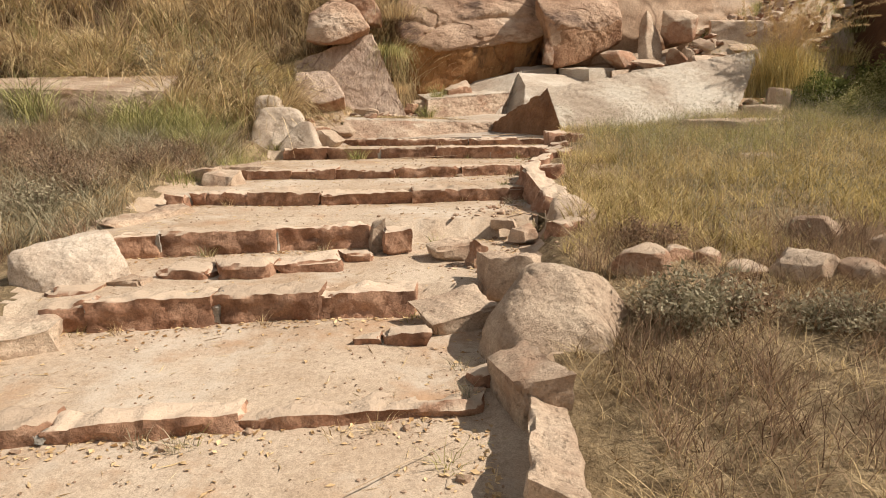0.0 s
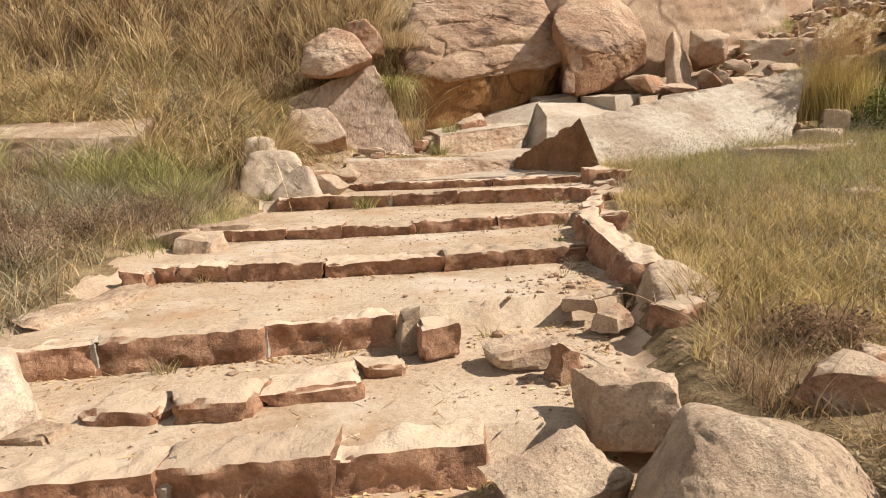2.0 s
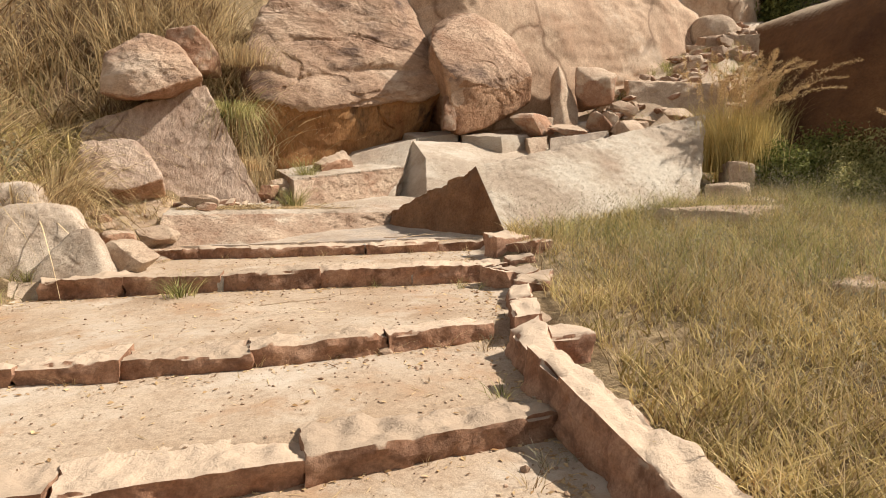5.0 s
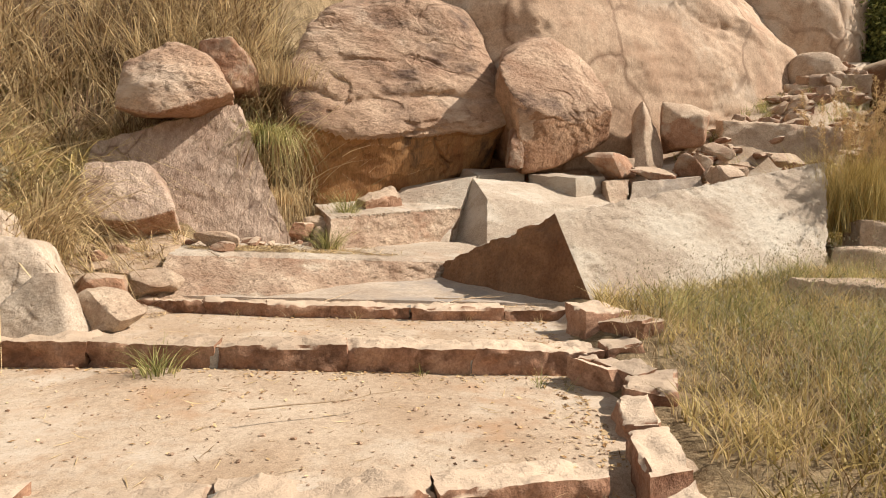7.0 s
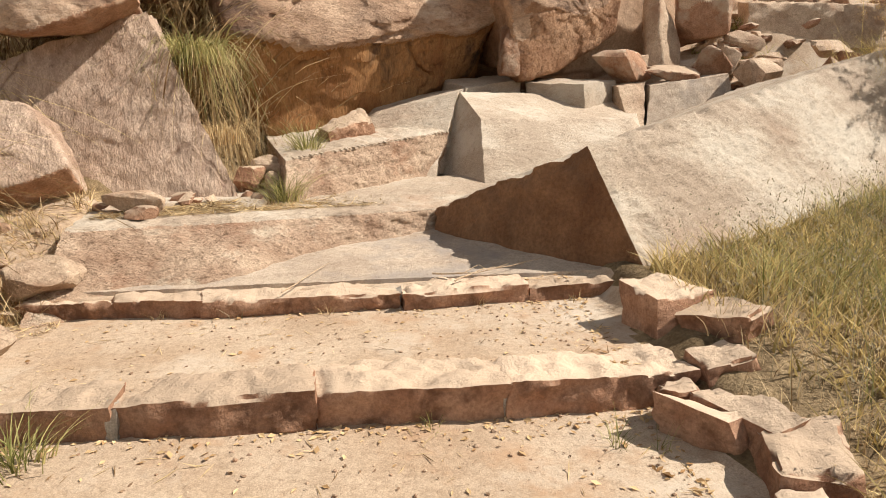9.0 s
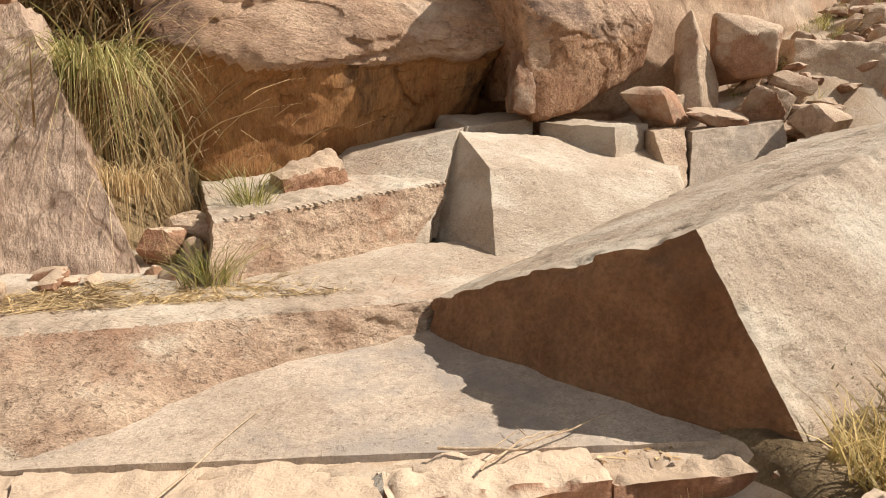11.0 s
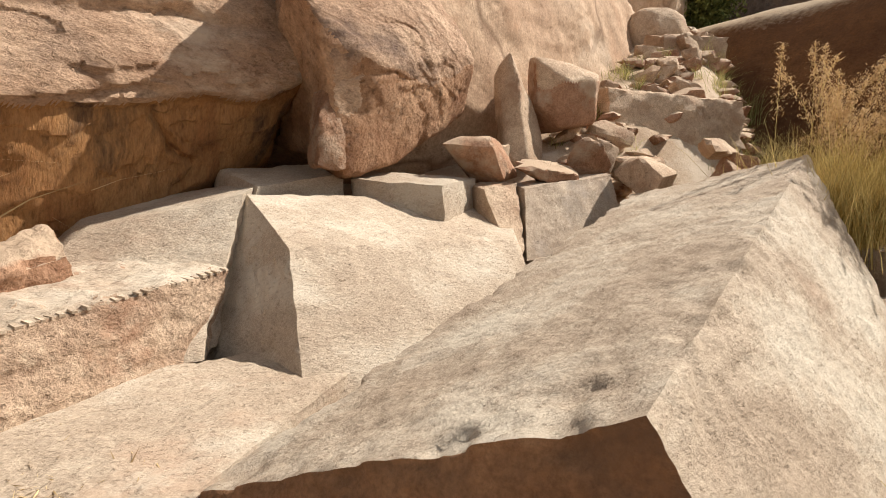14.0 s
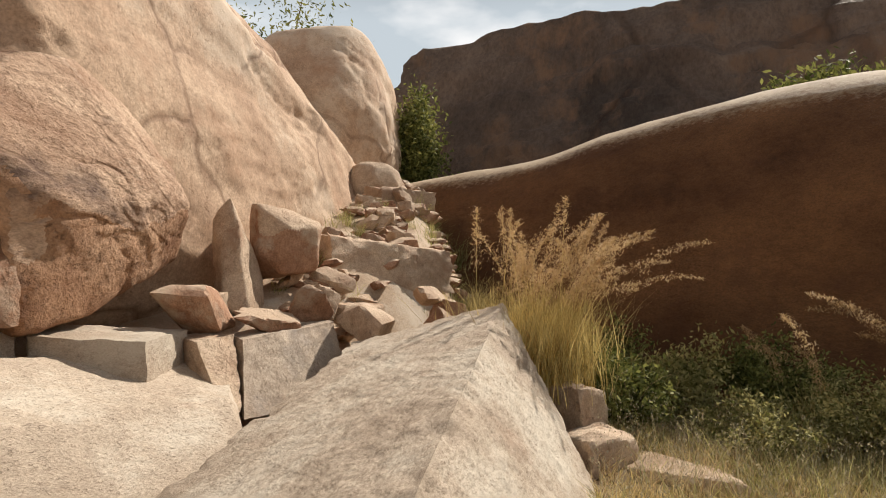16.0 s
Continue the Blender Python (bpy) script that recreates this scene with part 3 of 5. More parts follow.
bedrock("upper_ledge", ((-0.06, 13.20, 1.81), (1.74, 14.40, 1.96), (1.85, 15.3, 2.16), (-0.3, 14.9, 1.98)), ((-0.08, 13.02, 1.47), (1.52, 14.17, 1.43), (1.85, 15.3, 1.2), (-0.3, 14.9, 1.2)), 1.2,
        "upper split granite ledge with a rough chiselled face", material=M_CHISEL, step=0.026, rough=0.014, chip=0.012, chisel=0.026, seed=33, most=90)
bedrock("back_ledge", ((1.02, 15.02, 2.20), (1.97, 14.80, 2.42), (2.3, 15.6, 2.5), (0.95, 15.6, 2.3)), ((0.62, 14.72, 1.93), (1.73, 14.44, 1.96), (2.3, 15.6, 1.6), (0.6, 15.6, 1.6)), 1.5,
        "sloping broken rock rising from the upper ledge to the boulder", step=0.035, rough=0.02, chip=0.02, chisel=0.015, seed=30, most=60)
bedrock("notched_ledge", ((2.04, 14.16, 2.10), (4.06, 14.52, 2.02), (5.1, 15.9, 2.30), (1.98, 14.84, 2.41)), ((1.93, 13.68, 1.50), (3.85, 13.95, 1.60), (5.1, 15.9, 1.4), (1.53, 14.6, 1.42)), 1.1,
        "pale quarried ledge with a shaded vertical notch", step=0.028, rough=0.012, chip=0.01, chisel=0.012, seed=34, most=100)
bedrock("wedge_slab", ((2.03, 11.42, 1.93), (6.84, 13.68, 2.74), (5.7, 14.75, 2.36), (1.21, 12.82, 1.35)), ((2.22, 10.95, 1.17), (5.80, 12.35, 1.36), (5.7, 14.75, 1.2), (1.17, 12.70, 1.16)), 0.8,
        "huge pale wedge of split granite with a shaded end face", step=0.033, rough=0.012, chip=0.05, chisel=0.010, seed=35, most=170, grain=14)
for p in lower.data.vertices:
    if p.co.y < 12.85:
        p.co.y -= 0.34 * math.exp(-((p.co.x + 0.55) / 0.45) ** 2) * min(1.0, max(0.0, (1.44 - p.co.z) / 0.33))
for ledge in ("lower_ledge", "upper_ledge"):
    me = bpy.data.objects[ledge].data
    me.materials.append(M_QUARRY)
    me.polygons.foreach_set("material_index", [int(p.center.z > 1.385 - 0.04 * p.center.x if ledge == "lower_ledge" else p.normal.z > 0.86) for p in me.polygons])
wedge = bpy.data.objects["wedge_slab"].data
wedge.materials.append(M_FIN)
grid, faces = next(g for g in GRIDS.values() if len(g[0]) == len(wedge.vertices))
wedge.polygons.foreach_set("material_index", (grid[faces][:, :, 0] == 0).all(1).astype(np.int32))   # end face: brown stain with its shade put into the colour
block("broken_block", ((2.95, 15.32, 2.0), (3.58, 14.82, 2.0), (4.32, 15.38, 2.0), (3.3, 15.9, 2.0)), ((2.96, 15.33, 2.52), (3.57, 14.84, 2.46), (4.30, 15.42, 2.52), (3.3, 15.9, 2.60)), M_QUARRY,
      "squared granite block on the notched ledge", "stone block", step=0.035, rough=0.014, chip=0.03, seed=36)
block("broken_block", ((2.02, 15.02, 2.2), (2.93, 15.36, 2.1), (3.1, 15.9, 2.1), (1.9, 15.8, 2.2)), ((2.12, 15.06, 2.46), (2.93, 15.38, 2.56), (3.1, 15.9, 2.64), (2.0, 15.8, 2.6)), M_QUARRY,
      "long granite block at the back of the notched ledge", "stone block", step=0.035, rough=0.016, chip=0.03, seed=37)
block("broken_block", ((4.08, 14.60, 1.85), (4.30, 14.68, 1.85), (4.62, 15.4, 1.85), (4.2, 15.4, 1.85)), ((4.16, 15.10, 2.42), (4.58, 15.14, 2.48), (4.7, 15.6, 2.5), (4.25, 15.6, 2.46)), M_PALE,
      "upright broken block beside a dark gap", "stone block", step=0.035, rough=0.018, chip=0.04, seed=38)
block("broken_block", ((4.33, 14.68, 1.8), (5.85, 14.85, 1.8), (5.9, 15.4, 1.8), (4.7, 15.4, 1.8)), ((4.60, 15.06, 2.42), (5.80, 15.12, 2.56), (5.9, 15.5, 2.58), (4.75, 15.5, 2.46)), M_FLOOR,
      "grey split block below the rubble", "stone block", step=0.035, rough=0.014, chip=0.03, seed=39)


def outcrop(name, at, size, rot, material, label, category="boulder", **kw):
    v, f = rock_mesh(size, rot, **kw)
    ob = new(name, mesh_of(name, v, f, material))
    ob.location = at
    tagged(ob, label, category)
    return ob


# ---- large boulders ----
def main_boulder():
    """A boulder with a broken lip across its face; below the lip it is cut back and iron-stained, warm bounce light put
    into the colour.
    """
    v, f, _ = hull_mesh(((-0.62, 14.52, 3.15), (0.2, 14.66, 2.95), (1.1, 14.96, 3.0), (2.76, 15.50, 3.35), (2.86, 15.85, 3.75), (2.55, 16.3, 4.75), (3.0, 18.2, 3.4), (-0.30, 14.80, 1.95), (0.9, 15.16, 1.90), (2.62, 15.86, 2.62),
                      (0.0, 18.0, 1.9), (2.5, 18.0, 2.0), (-0.88, 14.85, 3.55), (-0.95, 16.6, 3.4), (-0.35, 15.35, 4.75), (1.5, 15.75, 5.25), (2.2, 16.3, 5.2), (0.4, 17.6, 5.9), (1.9, 17.6, 5.8)),
                     soft=34, detail=7, rough=0.024, lumps=0.015, crease=0.07, crease_scale=0.8, seed=41)
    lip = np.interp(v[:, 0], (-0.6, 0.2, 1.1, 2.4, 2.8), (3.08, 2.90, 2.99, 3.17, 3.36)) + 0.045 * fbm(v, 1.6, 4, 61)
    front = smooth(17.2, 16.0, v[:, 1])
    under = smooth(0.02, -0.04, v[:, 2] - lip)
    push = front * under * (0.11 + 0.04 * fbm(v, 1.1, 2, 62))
    v[:, 0] -= 0.3 * push
    v[:, 1] += 0.95 * push
    band = np.exp(-((v[:, 2] - lip - 0.50 - 0.12 * fbm(v, 0.9, 3, 63)) / 0.05) ** 2)
    v[:, 1] += 0.05 * band * front
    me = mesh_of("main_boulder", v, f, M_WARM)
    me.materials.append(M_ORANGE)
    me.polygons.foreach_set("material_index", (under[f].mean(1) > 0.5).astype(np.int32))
    me.set_sharp_from_angle(angle=radians(35))
    return tagged(new("main_boulder", me), "massive weathered tan boulder with an orange overhanging underside", "boulder")


main_boulder()
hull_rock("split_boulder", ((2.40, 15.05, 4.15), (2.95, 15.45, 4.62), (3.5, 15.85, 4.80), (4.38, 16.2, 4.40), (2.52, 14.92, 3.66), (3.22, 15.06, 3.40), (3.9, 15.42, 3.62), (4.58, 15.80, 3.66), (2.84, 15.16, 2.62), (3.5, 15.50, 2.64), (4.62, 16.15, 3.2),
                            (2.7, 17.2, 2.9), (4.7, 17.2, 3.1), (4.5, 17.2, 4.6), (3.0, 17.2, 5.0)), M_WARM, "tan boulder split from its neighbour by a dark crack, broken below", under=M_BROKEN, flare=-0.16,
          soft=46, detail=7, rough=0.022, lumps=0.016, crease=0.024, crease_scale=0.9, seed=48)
hull_rock("wedged_stone", ((2.56, 15.02, 2.60), (2.80, 15.00, 2.58), (2.82, 15.25, 2.6), (2.6, 15.3, 2.6), (2.60, 15.05, 2.95), (2.83, 15.06, 2.85), (2.70, 15.12, 3.24), (2.80, 15.3, 3.2), (2.64, 15.3, 3.2)), M_REDDISH, "narrow stone wedged at the foot of the crack", "rock", soft=20, detail=4, rough=0.05, seed=44)
outcrop("smooth_outcrop", (7.3, 20.3, 5.1), (13.2, 5.4, 7.2), (-12, 0, 27), M_CLIFF, "long smooth sunlit outcrop of pinkish rock, cracked and stained",
        seed=45, boxy=2.6, cuts=2, detail=7, crease=0.085, crease_scale=0.55, rough=0.018, lumps=0.06, cut_in=(0.9, 1.0), knife=((0.5, -0.3, 0.8, 0.78), (0.2, -0.8, 0.7, 0.80), (-0.1, -0.6, 0.8, 0.84)))
outcrop("smooth_outcrop", (11.7, 21.3, 6.3), (4.9, 3.8, 5.9), (0, 16, 30), M_CLIFF, "rounded reddish end of the outcrop bulging over the rubble",
        seed=46, boxy=2.5, cuts=4, detail=6, crease=0.06, crease_scale=0.7, rough=0.02, lumps=0.06, cut_in=(0.85, 1.0))


def whaleback():
    """A long rounded ridge: an uneven crest, a bulging face towards the path, undercut at its foot."""
    run, turn = np.linspace(-16, 23.5, 150), np.linspace(-0.12 * np.pi, 1.12 * np.pi, 70)
    Y, A = np.meshgrid(run, turn, indexing="ij")
    crest = np.interp(Y, (-16, 2, 8, 10.2, 11.9, 13.7, 14.5, 15.4, 16.7, 18, 20.5, 23.5), (3.0, 5.2, 5.95, 6.16, 6.24, 6.08, 5.98, 5.76, 5.67, 5.63, 5.6, 4.2))
    half = np.interp(Y, (-16, 0, 10, 16, 20, 23.5), (3.0, 3.2, 2.6, 2.2, 1.9, 0.9))
    X = 12.9 - half * np.sign(np.cos(A)) * np.abs(np.cos(A)) ** 0.62 + 0.25 * np.sin(A)
    Z = 0.6 + (crest - 0.6) * np.sign(np.sin(A)) * np.abs(np.sin(A)) ** 0.72
    v = np.stack([X, Y, Z], -1).reshape(-1, 3)
    push = 0.16 * fbm(v, 0.35, 3, 47) + 0.02 * fbm(v, 2.0, 4, 48)
    v = v + np.stack([-np.cos(A).ravel() * push, 0 * push, np.sin(A).ravel() * push * 0.4], -1)
    k = np.arange(150 * 70).reshape(150, 70)
    f = np.stack([k[:-1, :-1], k[:-1, 1:], k[1:, 1:], k[1:, :-1]], -1).reshape(-1, 4)
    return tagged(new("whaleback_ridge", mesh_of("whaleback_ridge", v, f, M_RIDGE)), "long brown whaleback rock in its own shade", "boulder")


whaleback()
outcrop("dark_hill", (22.8, 13.1, 3.7), (25, 12, 16.0), (0, 0, 104), M_DARKROCK, "dark brown rocky hill behind the ridge",
        category="hill", seed=49, boxy=4.6, cuts=4, detail=7, rough=0.05, lumps=0.08, crease=0.25, crease_scale=0.3)
block("leaning_slab", ((-3.0, 13.12, 1.2), (-0.36, 13.20, 1.2), (-0.6, 13.9, 1.2), (-2.9, 13.9, 1.2)),
      ((-2.75, 13.64, 2.64), (-1.20, 13.86, 3.18), (-1.2, 14.4, 3.15), (-2.6, 14.4, 2.7)), M_SLAB,
      "grey slab leaning against the bank below a capstone", "boulder", step=0.026, rough=0.02, chip=0.03, chisel=0.007, seed=51, grain=6, most=110)
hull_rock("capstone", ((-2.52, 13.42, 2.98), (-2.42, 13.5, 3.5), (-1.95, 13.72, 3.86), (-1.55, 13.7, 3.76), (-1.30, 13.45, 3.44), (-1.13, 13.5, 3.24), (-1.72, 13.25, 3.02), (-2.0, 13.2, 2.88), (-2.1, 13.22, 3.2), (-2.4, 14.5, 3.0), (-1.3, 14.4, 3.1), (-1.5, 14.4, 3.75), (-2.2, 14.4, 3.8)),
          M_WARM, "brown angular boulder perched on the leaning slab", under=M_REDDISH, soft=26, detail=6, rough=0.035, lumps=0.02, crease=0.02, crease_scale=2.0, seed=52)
hull_rock("boulder", ((-1.75, 14.35, 4.02), (-1.35, 14.3, 4.1), (-1.02, 14.4, 3.68), (-1.2, 14.3, 3.45), (-1.6, 14.3, 3.4), (-1.8, 14.9, 3.4), (-1.0, 14.9, 3.4), (-1.2, 14.9, 4.0), (-1.7, 14.9, 4.0)),
          M_REDDISH, "purplish brown boulder behind the capstone", soft=22, detail=5, rough=0.05, seed=57)
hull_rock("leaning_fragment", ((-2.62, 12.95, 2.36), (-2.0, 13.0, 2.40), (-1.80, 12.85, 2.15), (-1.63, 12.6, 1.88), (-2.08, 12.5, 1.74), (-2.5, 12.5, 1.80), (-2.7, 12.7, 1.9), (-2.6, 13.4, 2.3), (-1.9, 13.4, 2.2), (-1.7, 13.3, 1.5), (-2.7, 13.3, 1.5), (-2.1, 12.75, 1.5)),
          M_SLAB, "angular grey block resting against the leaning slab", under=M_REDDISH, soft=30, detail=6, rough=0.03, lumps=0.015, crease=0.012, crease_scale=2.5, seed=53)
hull_rock("boulder", ((0.20, 3.38, 0.0), (0.34, 3.08, 0.0), (0.95, 3.02, 0.0), (1.24, 3.4, 0.0), (1.1, 3.95, 0.1), (0.4, 4.0, 0.1), (0.25, 3.45, 0.36), (0.40, 3.24, 0.46), (0.50, 3.52, 0.66), (0.76, 3.46, 0.70), (1.02, 3.5, 0.57), (1.17, 3.55, 0.34), (0.82, 3.14, 0.42), (0.6, 3.9, 0.62), (0.95, 3.9, 0.5)),
          M_PALE, "smooth domed tan boulder beside the path", soft=15, detail=6, rough=0.022, lumps=0.02, crease=0.012, crease_scale=2.2, seed=54)
hull_rock("boulder", ((-2.95, 4.20, 0.01), (-2.28, 4.15, 0.11), (-2.16, 4.60, 0.11), (-3.00, 4.90, 0.01), (-2.90, 4.30, 0.66), (-2.50, 4.50, 0.73), (-2.26, 4.50, 0.70), (-2.16, 4.45, 0.48), (-2.41, 4.12, 0.33), (-2.50, 4.85, 0.70)), M_WHITE,
          "pale faceted boulder at the edge of the path", soft=22, detail=6, rough=0.03, lumps=0.015, crease=0.01, crease_scale=2.2, seed=55)

# ---- stones edging the path ----
EDGE = "rough stones edging the path"


def stone(name, at, size, rz, seed, material=None, label="rough split stone set at the edge of the path", tilt=(0, 0), group=EDGE, **kw):
    return box_block(name, at, size, (tilt[0], tilt[1], rz), seed=seed, material=material or M_KERB, label=label, category="stone", group=group, step=0.03, rough=0.022, chip=0.045, skew=0.15, **kw)


# the low wall on the field side
block("wall_stone", ((0.98, 5.75, 0.5), (1.34, 5.72, 0.5), (1.16, 7.25, 0.6), (0.93, 7.2, 0.6)), ((1.03, 5.78, 0.76), (1.30, 5.74, 0.74), (1.17, 7.25, 0.93), (0.99, 7.2, 0.95)), M_KERB,
      "long flat stone capping the low edging wall", "stone", EDGE, step=0.028, rough=0.035, chip=0.09, chisel=0.03, seed=71, grain=6)
hull_rock("wall_stone", ((0.98, 5.15, 0.40), (1.38, 5.05, 0.40), (1.45, 5.35, 0.40), (1.30, 5.80, 0.45), (1.0, 5.75, 0.45), (1.02, 5.25, 0.62), (1.30, 5.12, 0.60), (1.42, 5.32, 0.66), (1.05, 5.6, 0.78), (1.28, 5.70, 0.78)), M_PALE,
          "rounded rough stone ending the low edging wall", "stone", EDGE, soft=16, detail=5, rough=0.05, lumps=0.03, seed=72)
stone("wall_stone", (1.06, 5.12, 0.44), (0.24, 0.20, 0.20), 20, 73)
stone("wall_stone", (1.14, 7.48, 0.68), (0.22, 0.48, 0.24), -8, 74)
stone("wall_stone", (1.40, 7.58, 0.74), (0.26, 0.34, 0.18), -22, 75)
stone("wall_stone", (1.35, 8.12, 0.76), (0.20, 0.52, 0.20), -14, 76)
stone("wall_stone", (1.50, 8.62, 0.80), (0.22, 0.40, 0.17), -18, 77)
stone("wall_stone", (1.77, 9.02, 0.80), (0.30, 0.42, 0.20), -24, 78)
stone("wall_stone", (1.60, 9.36, 0.84), (0.11, 0.34, 0.15), 30, 79)
stone("wall_stone", (1.74, 9.32, 0.84), (0.14, 0.44, 0.20), 20, 80)
stone("wall_stone", (1.62, 9.58, 0.86), (0.18, 0.16, 0.14), 5, 81)
stone("wall_stone", (1.90, 9.72, 0.88), (0.28, 0.24, 0.20), -6, 82)
stone("wall_stone", (2.14, 10.00, 0.92), (0.30, 0.34, 0.24), 30, 83)
stone("wall_stone", (2.02, 10.32, 0.96), (0.36, 0.36, 0.22), 10, 84)
stone("wall_stone", (2.14, 10.78, 1.00), (0.34, 0.28, 0.16), 6, 85)
# beside the lowest treads
stone("edge_stone", (0.45, 2.22, 0.0), (0.19, 0.70, 0.28), -6, 86, M_PALE)
stone("edge_stone", (0.43, 2.84, 0.06), (0.22, 0.46, 0.27), 16, 87, M_PALE)
stone("edge_stone", (0.24, 3.05, 0.12), (0.14, 0.18, 0.12), 24, 88)
stone("edge_stone", (0.13, 3.92, 0.20), (0.42, 0.34, 0.14), 22, 89, M_PALE, tilt=(10, -4))
stone("edge_stone", (-0.41, 3.62, 0.155), (0.20, 0.14, 0.07), 6, 90)
stone("edge_stone", (-0.16, 3.66, 0.15), (0.26, 0.20, 0.10), -8, 91)
stone("edge_stone", (0.52, 4.26, 0.26), (0.38, 0.26, 0.27), -8, 92, M_PALE)
stone("edge_stone", (0.33, 4.72, 0.36), (0.13, 0.12, 0.21), 30, 93, M_REDDISH)
stone("edge_stone", (0.16, 4.95, 0.40), (0.38, 0.28, 0.13), 8, 94, M_PALE)
for k, (x, y, w, d, h) in enumerate(((-1.78, 4.56, 0.40, 0.26, 0.10), (-1.36, 4.55, 0.42, 0.30, 0.11), (-0.94, 4.68, 0.44, 0.26, 0.11), (-0.60, 4.96, 0.26, 0.22, 0.12))):
    stone("edge_stone", (x, y, 0.34), (w, d, h + 0.03), 6 * k - 4, 95 + k)
stone("edge_stone", (-0.47, 5.28, 0.40), (0.10, 0.20, 0.24), 12, 101, M_PALE, "narrow upright grey stone in the step")
stone("edge_stone", (-0.30, 5.16, 0.40), (0.20, 0.22, 0.20), 6, 102)
stone("edge_stone", (0.62, 5.62, 0.50), (0.22, 0.15, 0.08), -20, 103, M_PALE)
stone("edge_stone", (0.78, 5.35, 0.44), (0.22, 0.2, 0.12), 30, 104, M_PALE)
# on the hill side
stone("edge_stone", (-2.66, 6.0, 0.50), (0.36, 1.00, 0.14), -24, 105, M_PALE)
stone("edge_stone", (-2.45, 3.62, 0.12), (0.44, 0.40, 0.24), 24, 106, M_PALE)
stone("edge_stone", (-2.42, 4.22, 0.28), (0.34, 0.26, 0.14), 10, 107)
stone("edge_stone", (-2.10, 4.36, 0.34), (0.22, 0.2, 0.09), -20, 108, M_PALE)
stone("edge_stone", (-2.62, 6.62, 0.56), (0.18, 0.22, 0.18), 0, 109)
stone("edge_stone", (-2.42, 7.55, 0.70), (0.30, 0.34, 0.18), -16, 110, M_PALE)
stone("edge_stone", (-2.78, 7.75, 0.72), (0.42, 0.30, 0.18), -10, 111, M_PALE)
stone("edge_stone", (-2.60, 8.55, 0.78), (0.55, 0.50, 0.13), 14, 112, M_PALE)
stone("edge_stone", (-2.32, 8.15, 0.76), (0.26, 0.2, 0.10), 0, 113)
# pale rounded stones at the head of the hill side
WHITE = "pale stones beside the upper steps"
hull_rock("pale_stone", ((-3.02, 11.0, 1.45), (-2.48, 10.95, 1.45), (-2.4, 11.4, 1.4), (-3.0, 11.45, 1.4), (-2.92, 11.1, 1.90), (-2.58, 11.1, 1.86), (-2.6, 11.4, 1.9), (-2.95, 11.4, 1.85)), M_WHITE, "whitish rounded stone beside the upper steps", "stone", WHITE, soft=9, detail=5, rough=0.03, seed=121)
hull_rock("pale_stone", ((-2.95, 10.6, 0.98), (-2.1, 10.6, 0.95), (-2.0, 11.2, 1.0), (-2.95, 11.25, 1.0), (-2.92, 10.7, 1.5), (-2.75, 10.85, 1.70), (-2.25, 10.8, 1.70), (-2.02, 10.75, 1.42), (-2.2, 11.15, 1.65), (-2.8, 11.2, 1.6)), M_WHITE, "large whitish rounded stone beside the upper steps", "stone", WHITE, soft=12, detail=5, rough=0.035, seed=122)
hull_rock("pale_stone", ((-2.52, 10.42, 0.86), (-1.80, 10.36, 0.86), (-1.74, 10.75, 0.9), (-2.45, 10.85, 0.9), (-2.42, 10.5, 1.12), (-2.12, 10.62, 1.46), (-1.95, 10.62, 1.44), (-1.78, 10.5, 1.02), (-2.2, 10.85, 1.4)), M_WHITE, "whitish pointed stone beside the upper steps", "stone", WHITE, soft=22, detail=5, rough=0.03, seed=123)
rock("loose_stone", (-1.70, 10.75, 0.94), (0.52, 0.4, 0.34), (0, 10, -30), M_PALE, "pale angular stone beside the upper steps", "stone", seed=124, boxy=4, cuts=9, detail=4)
rock("loose_stone", (-1.98, 11.35, 1.12), (0.48, 0.34, 0.24), (0, -6, 10), M_REDDISH, "dark reddish stone beside the ledge", "stone", seed=125, boxy=4, cuts=9, detail=4)
rock("loose_stone", (-1.62, 11.75, 1.08), (0.45, 0.36, 0.3), (8, 0, -20), M_PALE, "grey stone at the end of the ledge", "stone", seed=126, boxy=3.5, cuts=9, detail=4)
rock("loose_stone", (-1.25, 12.72, 1.48), (0.50, 0.20, 0.17), (0, 8, -18), M_PALE, "long loose stone at the foot of the leaning slab", "stone", seed=127, detail=4)
rock("loose_stone", (-1.15, 12.50, 1.46), (0.26, 0.2, 0.12), (0, 0, 10), M_REDDISH, "small loose stone on the ledge", "stone", seed=128, detail=3)
rock("loose_stone", (-0.42, 13.55, 1.48), (0.30, 0.26, 0.28), (0, 0, 40), M_REDDISH, "angular reddish stone at the end of the ledge", "stone", seed=129, detail=4, boxy=4)
rock("loose_stone", (-0.22, 13.72, 1.62), (0.36, 0.3, 0.22), (0, 0, 0), M_PALE, "grey stone at the end of the ledge", "stone", seed=130, detail=4)
rock("loose_stone", (-0.20, 13.38, 1.42), (0.14, 0.14, 0.32), (0, 0, 0), M_PALE, "small upright stone at the end of the ledge", "stone", seed=131, detail=3)
box_block("loose_stone", (0.60, 14.45, 1.90), (0.54, 0.28, 0.20), (4, -13, 30), seed=132, material=M_REDDISH, label="reddish cracked stone under the boulder", category="stone", step=0.03, rough=0.03, chip=0.06, skew=0.25)

# ---- row of stones across the field ----
ROW = "row of stones across the field"
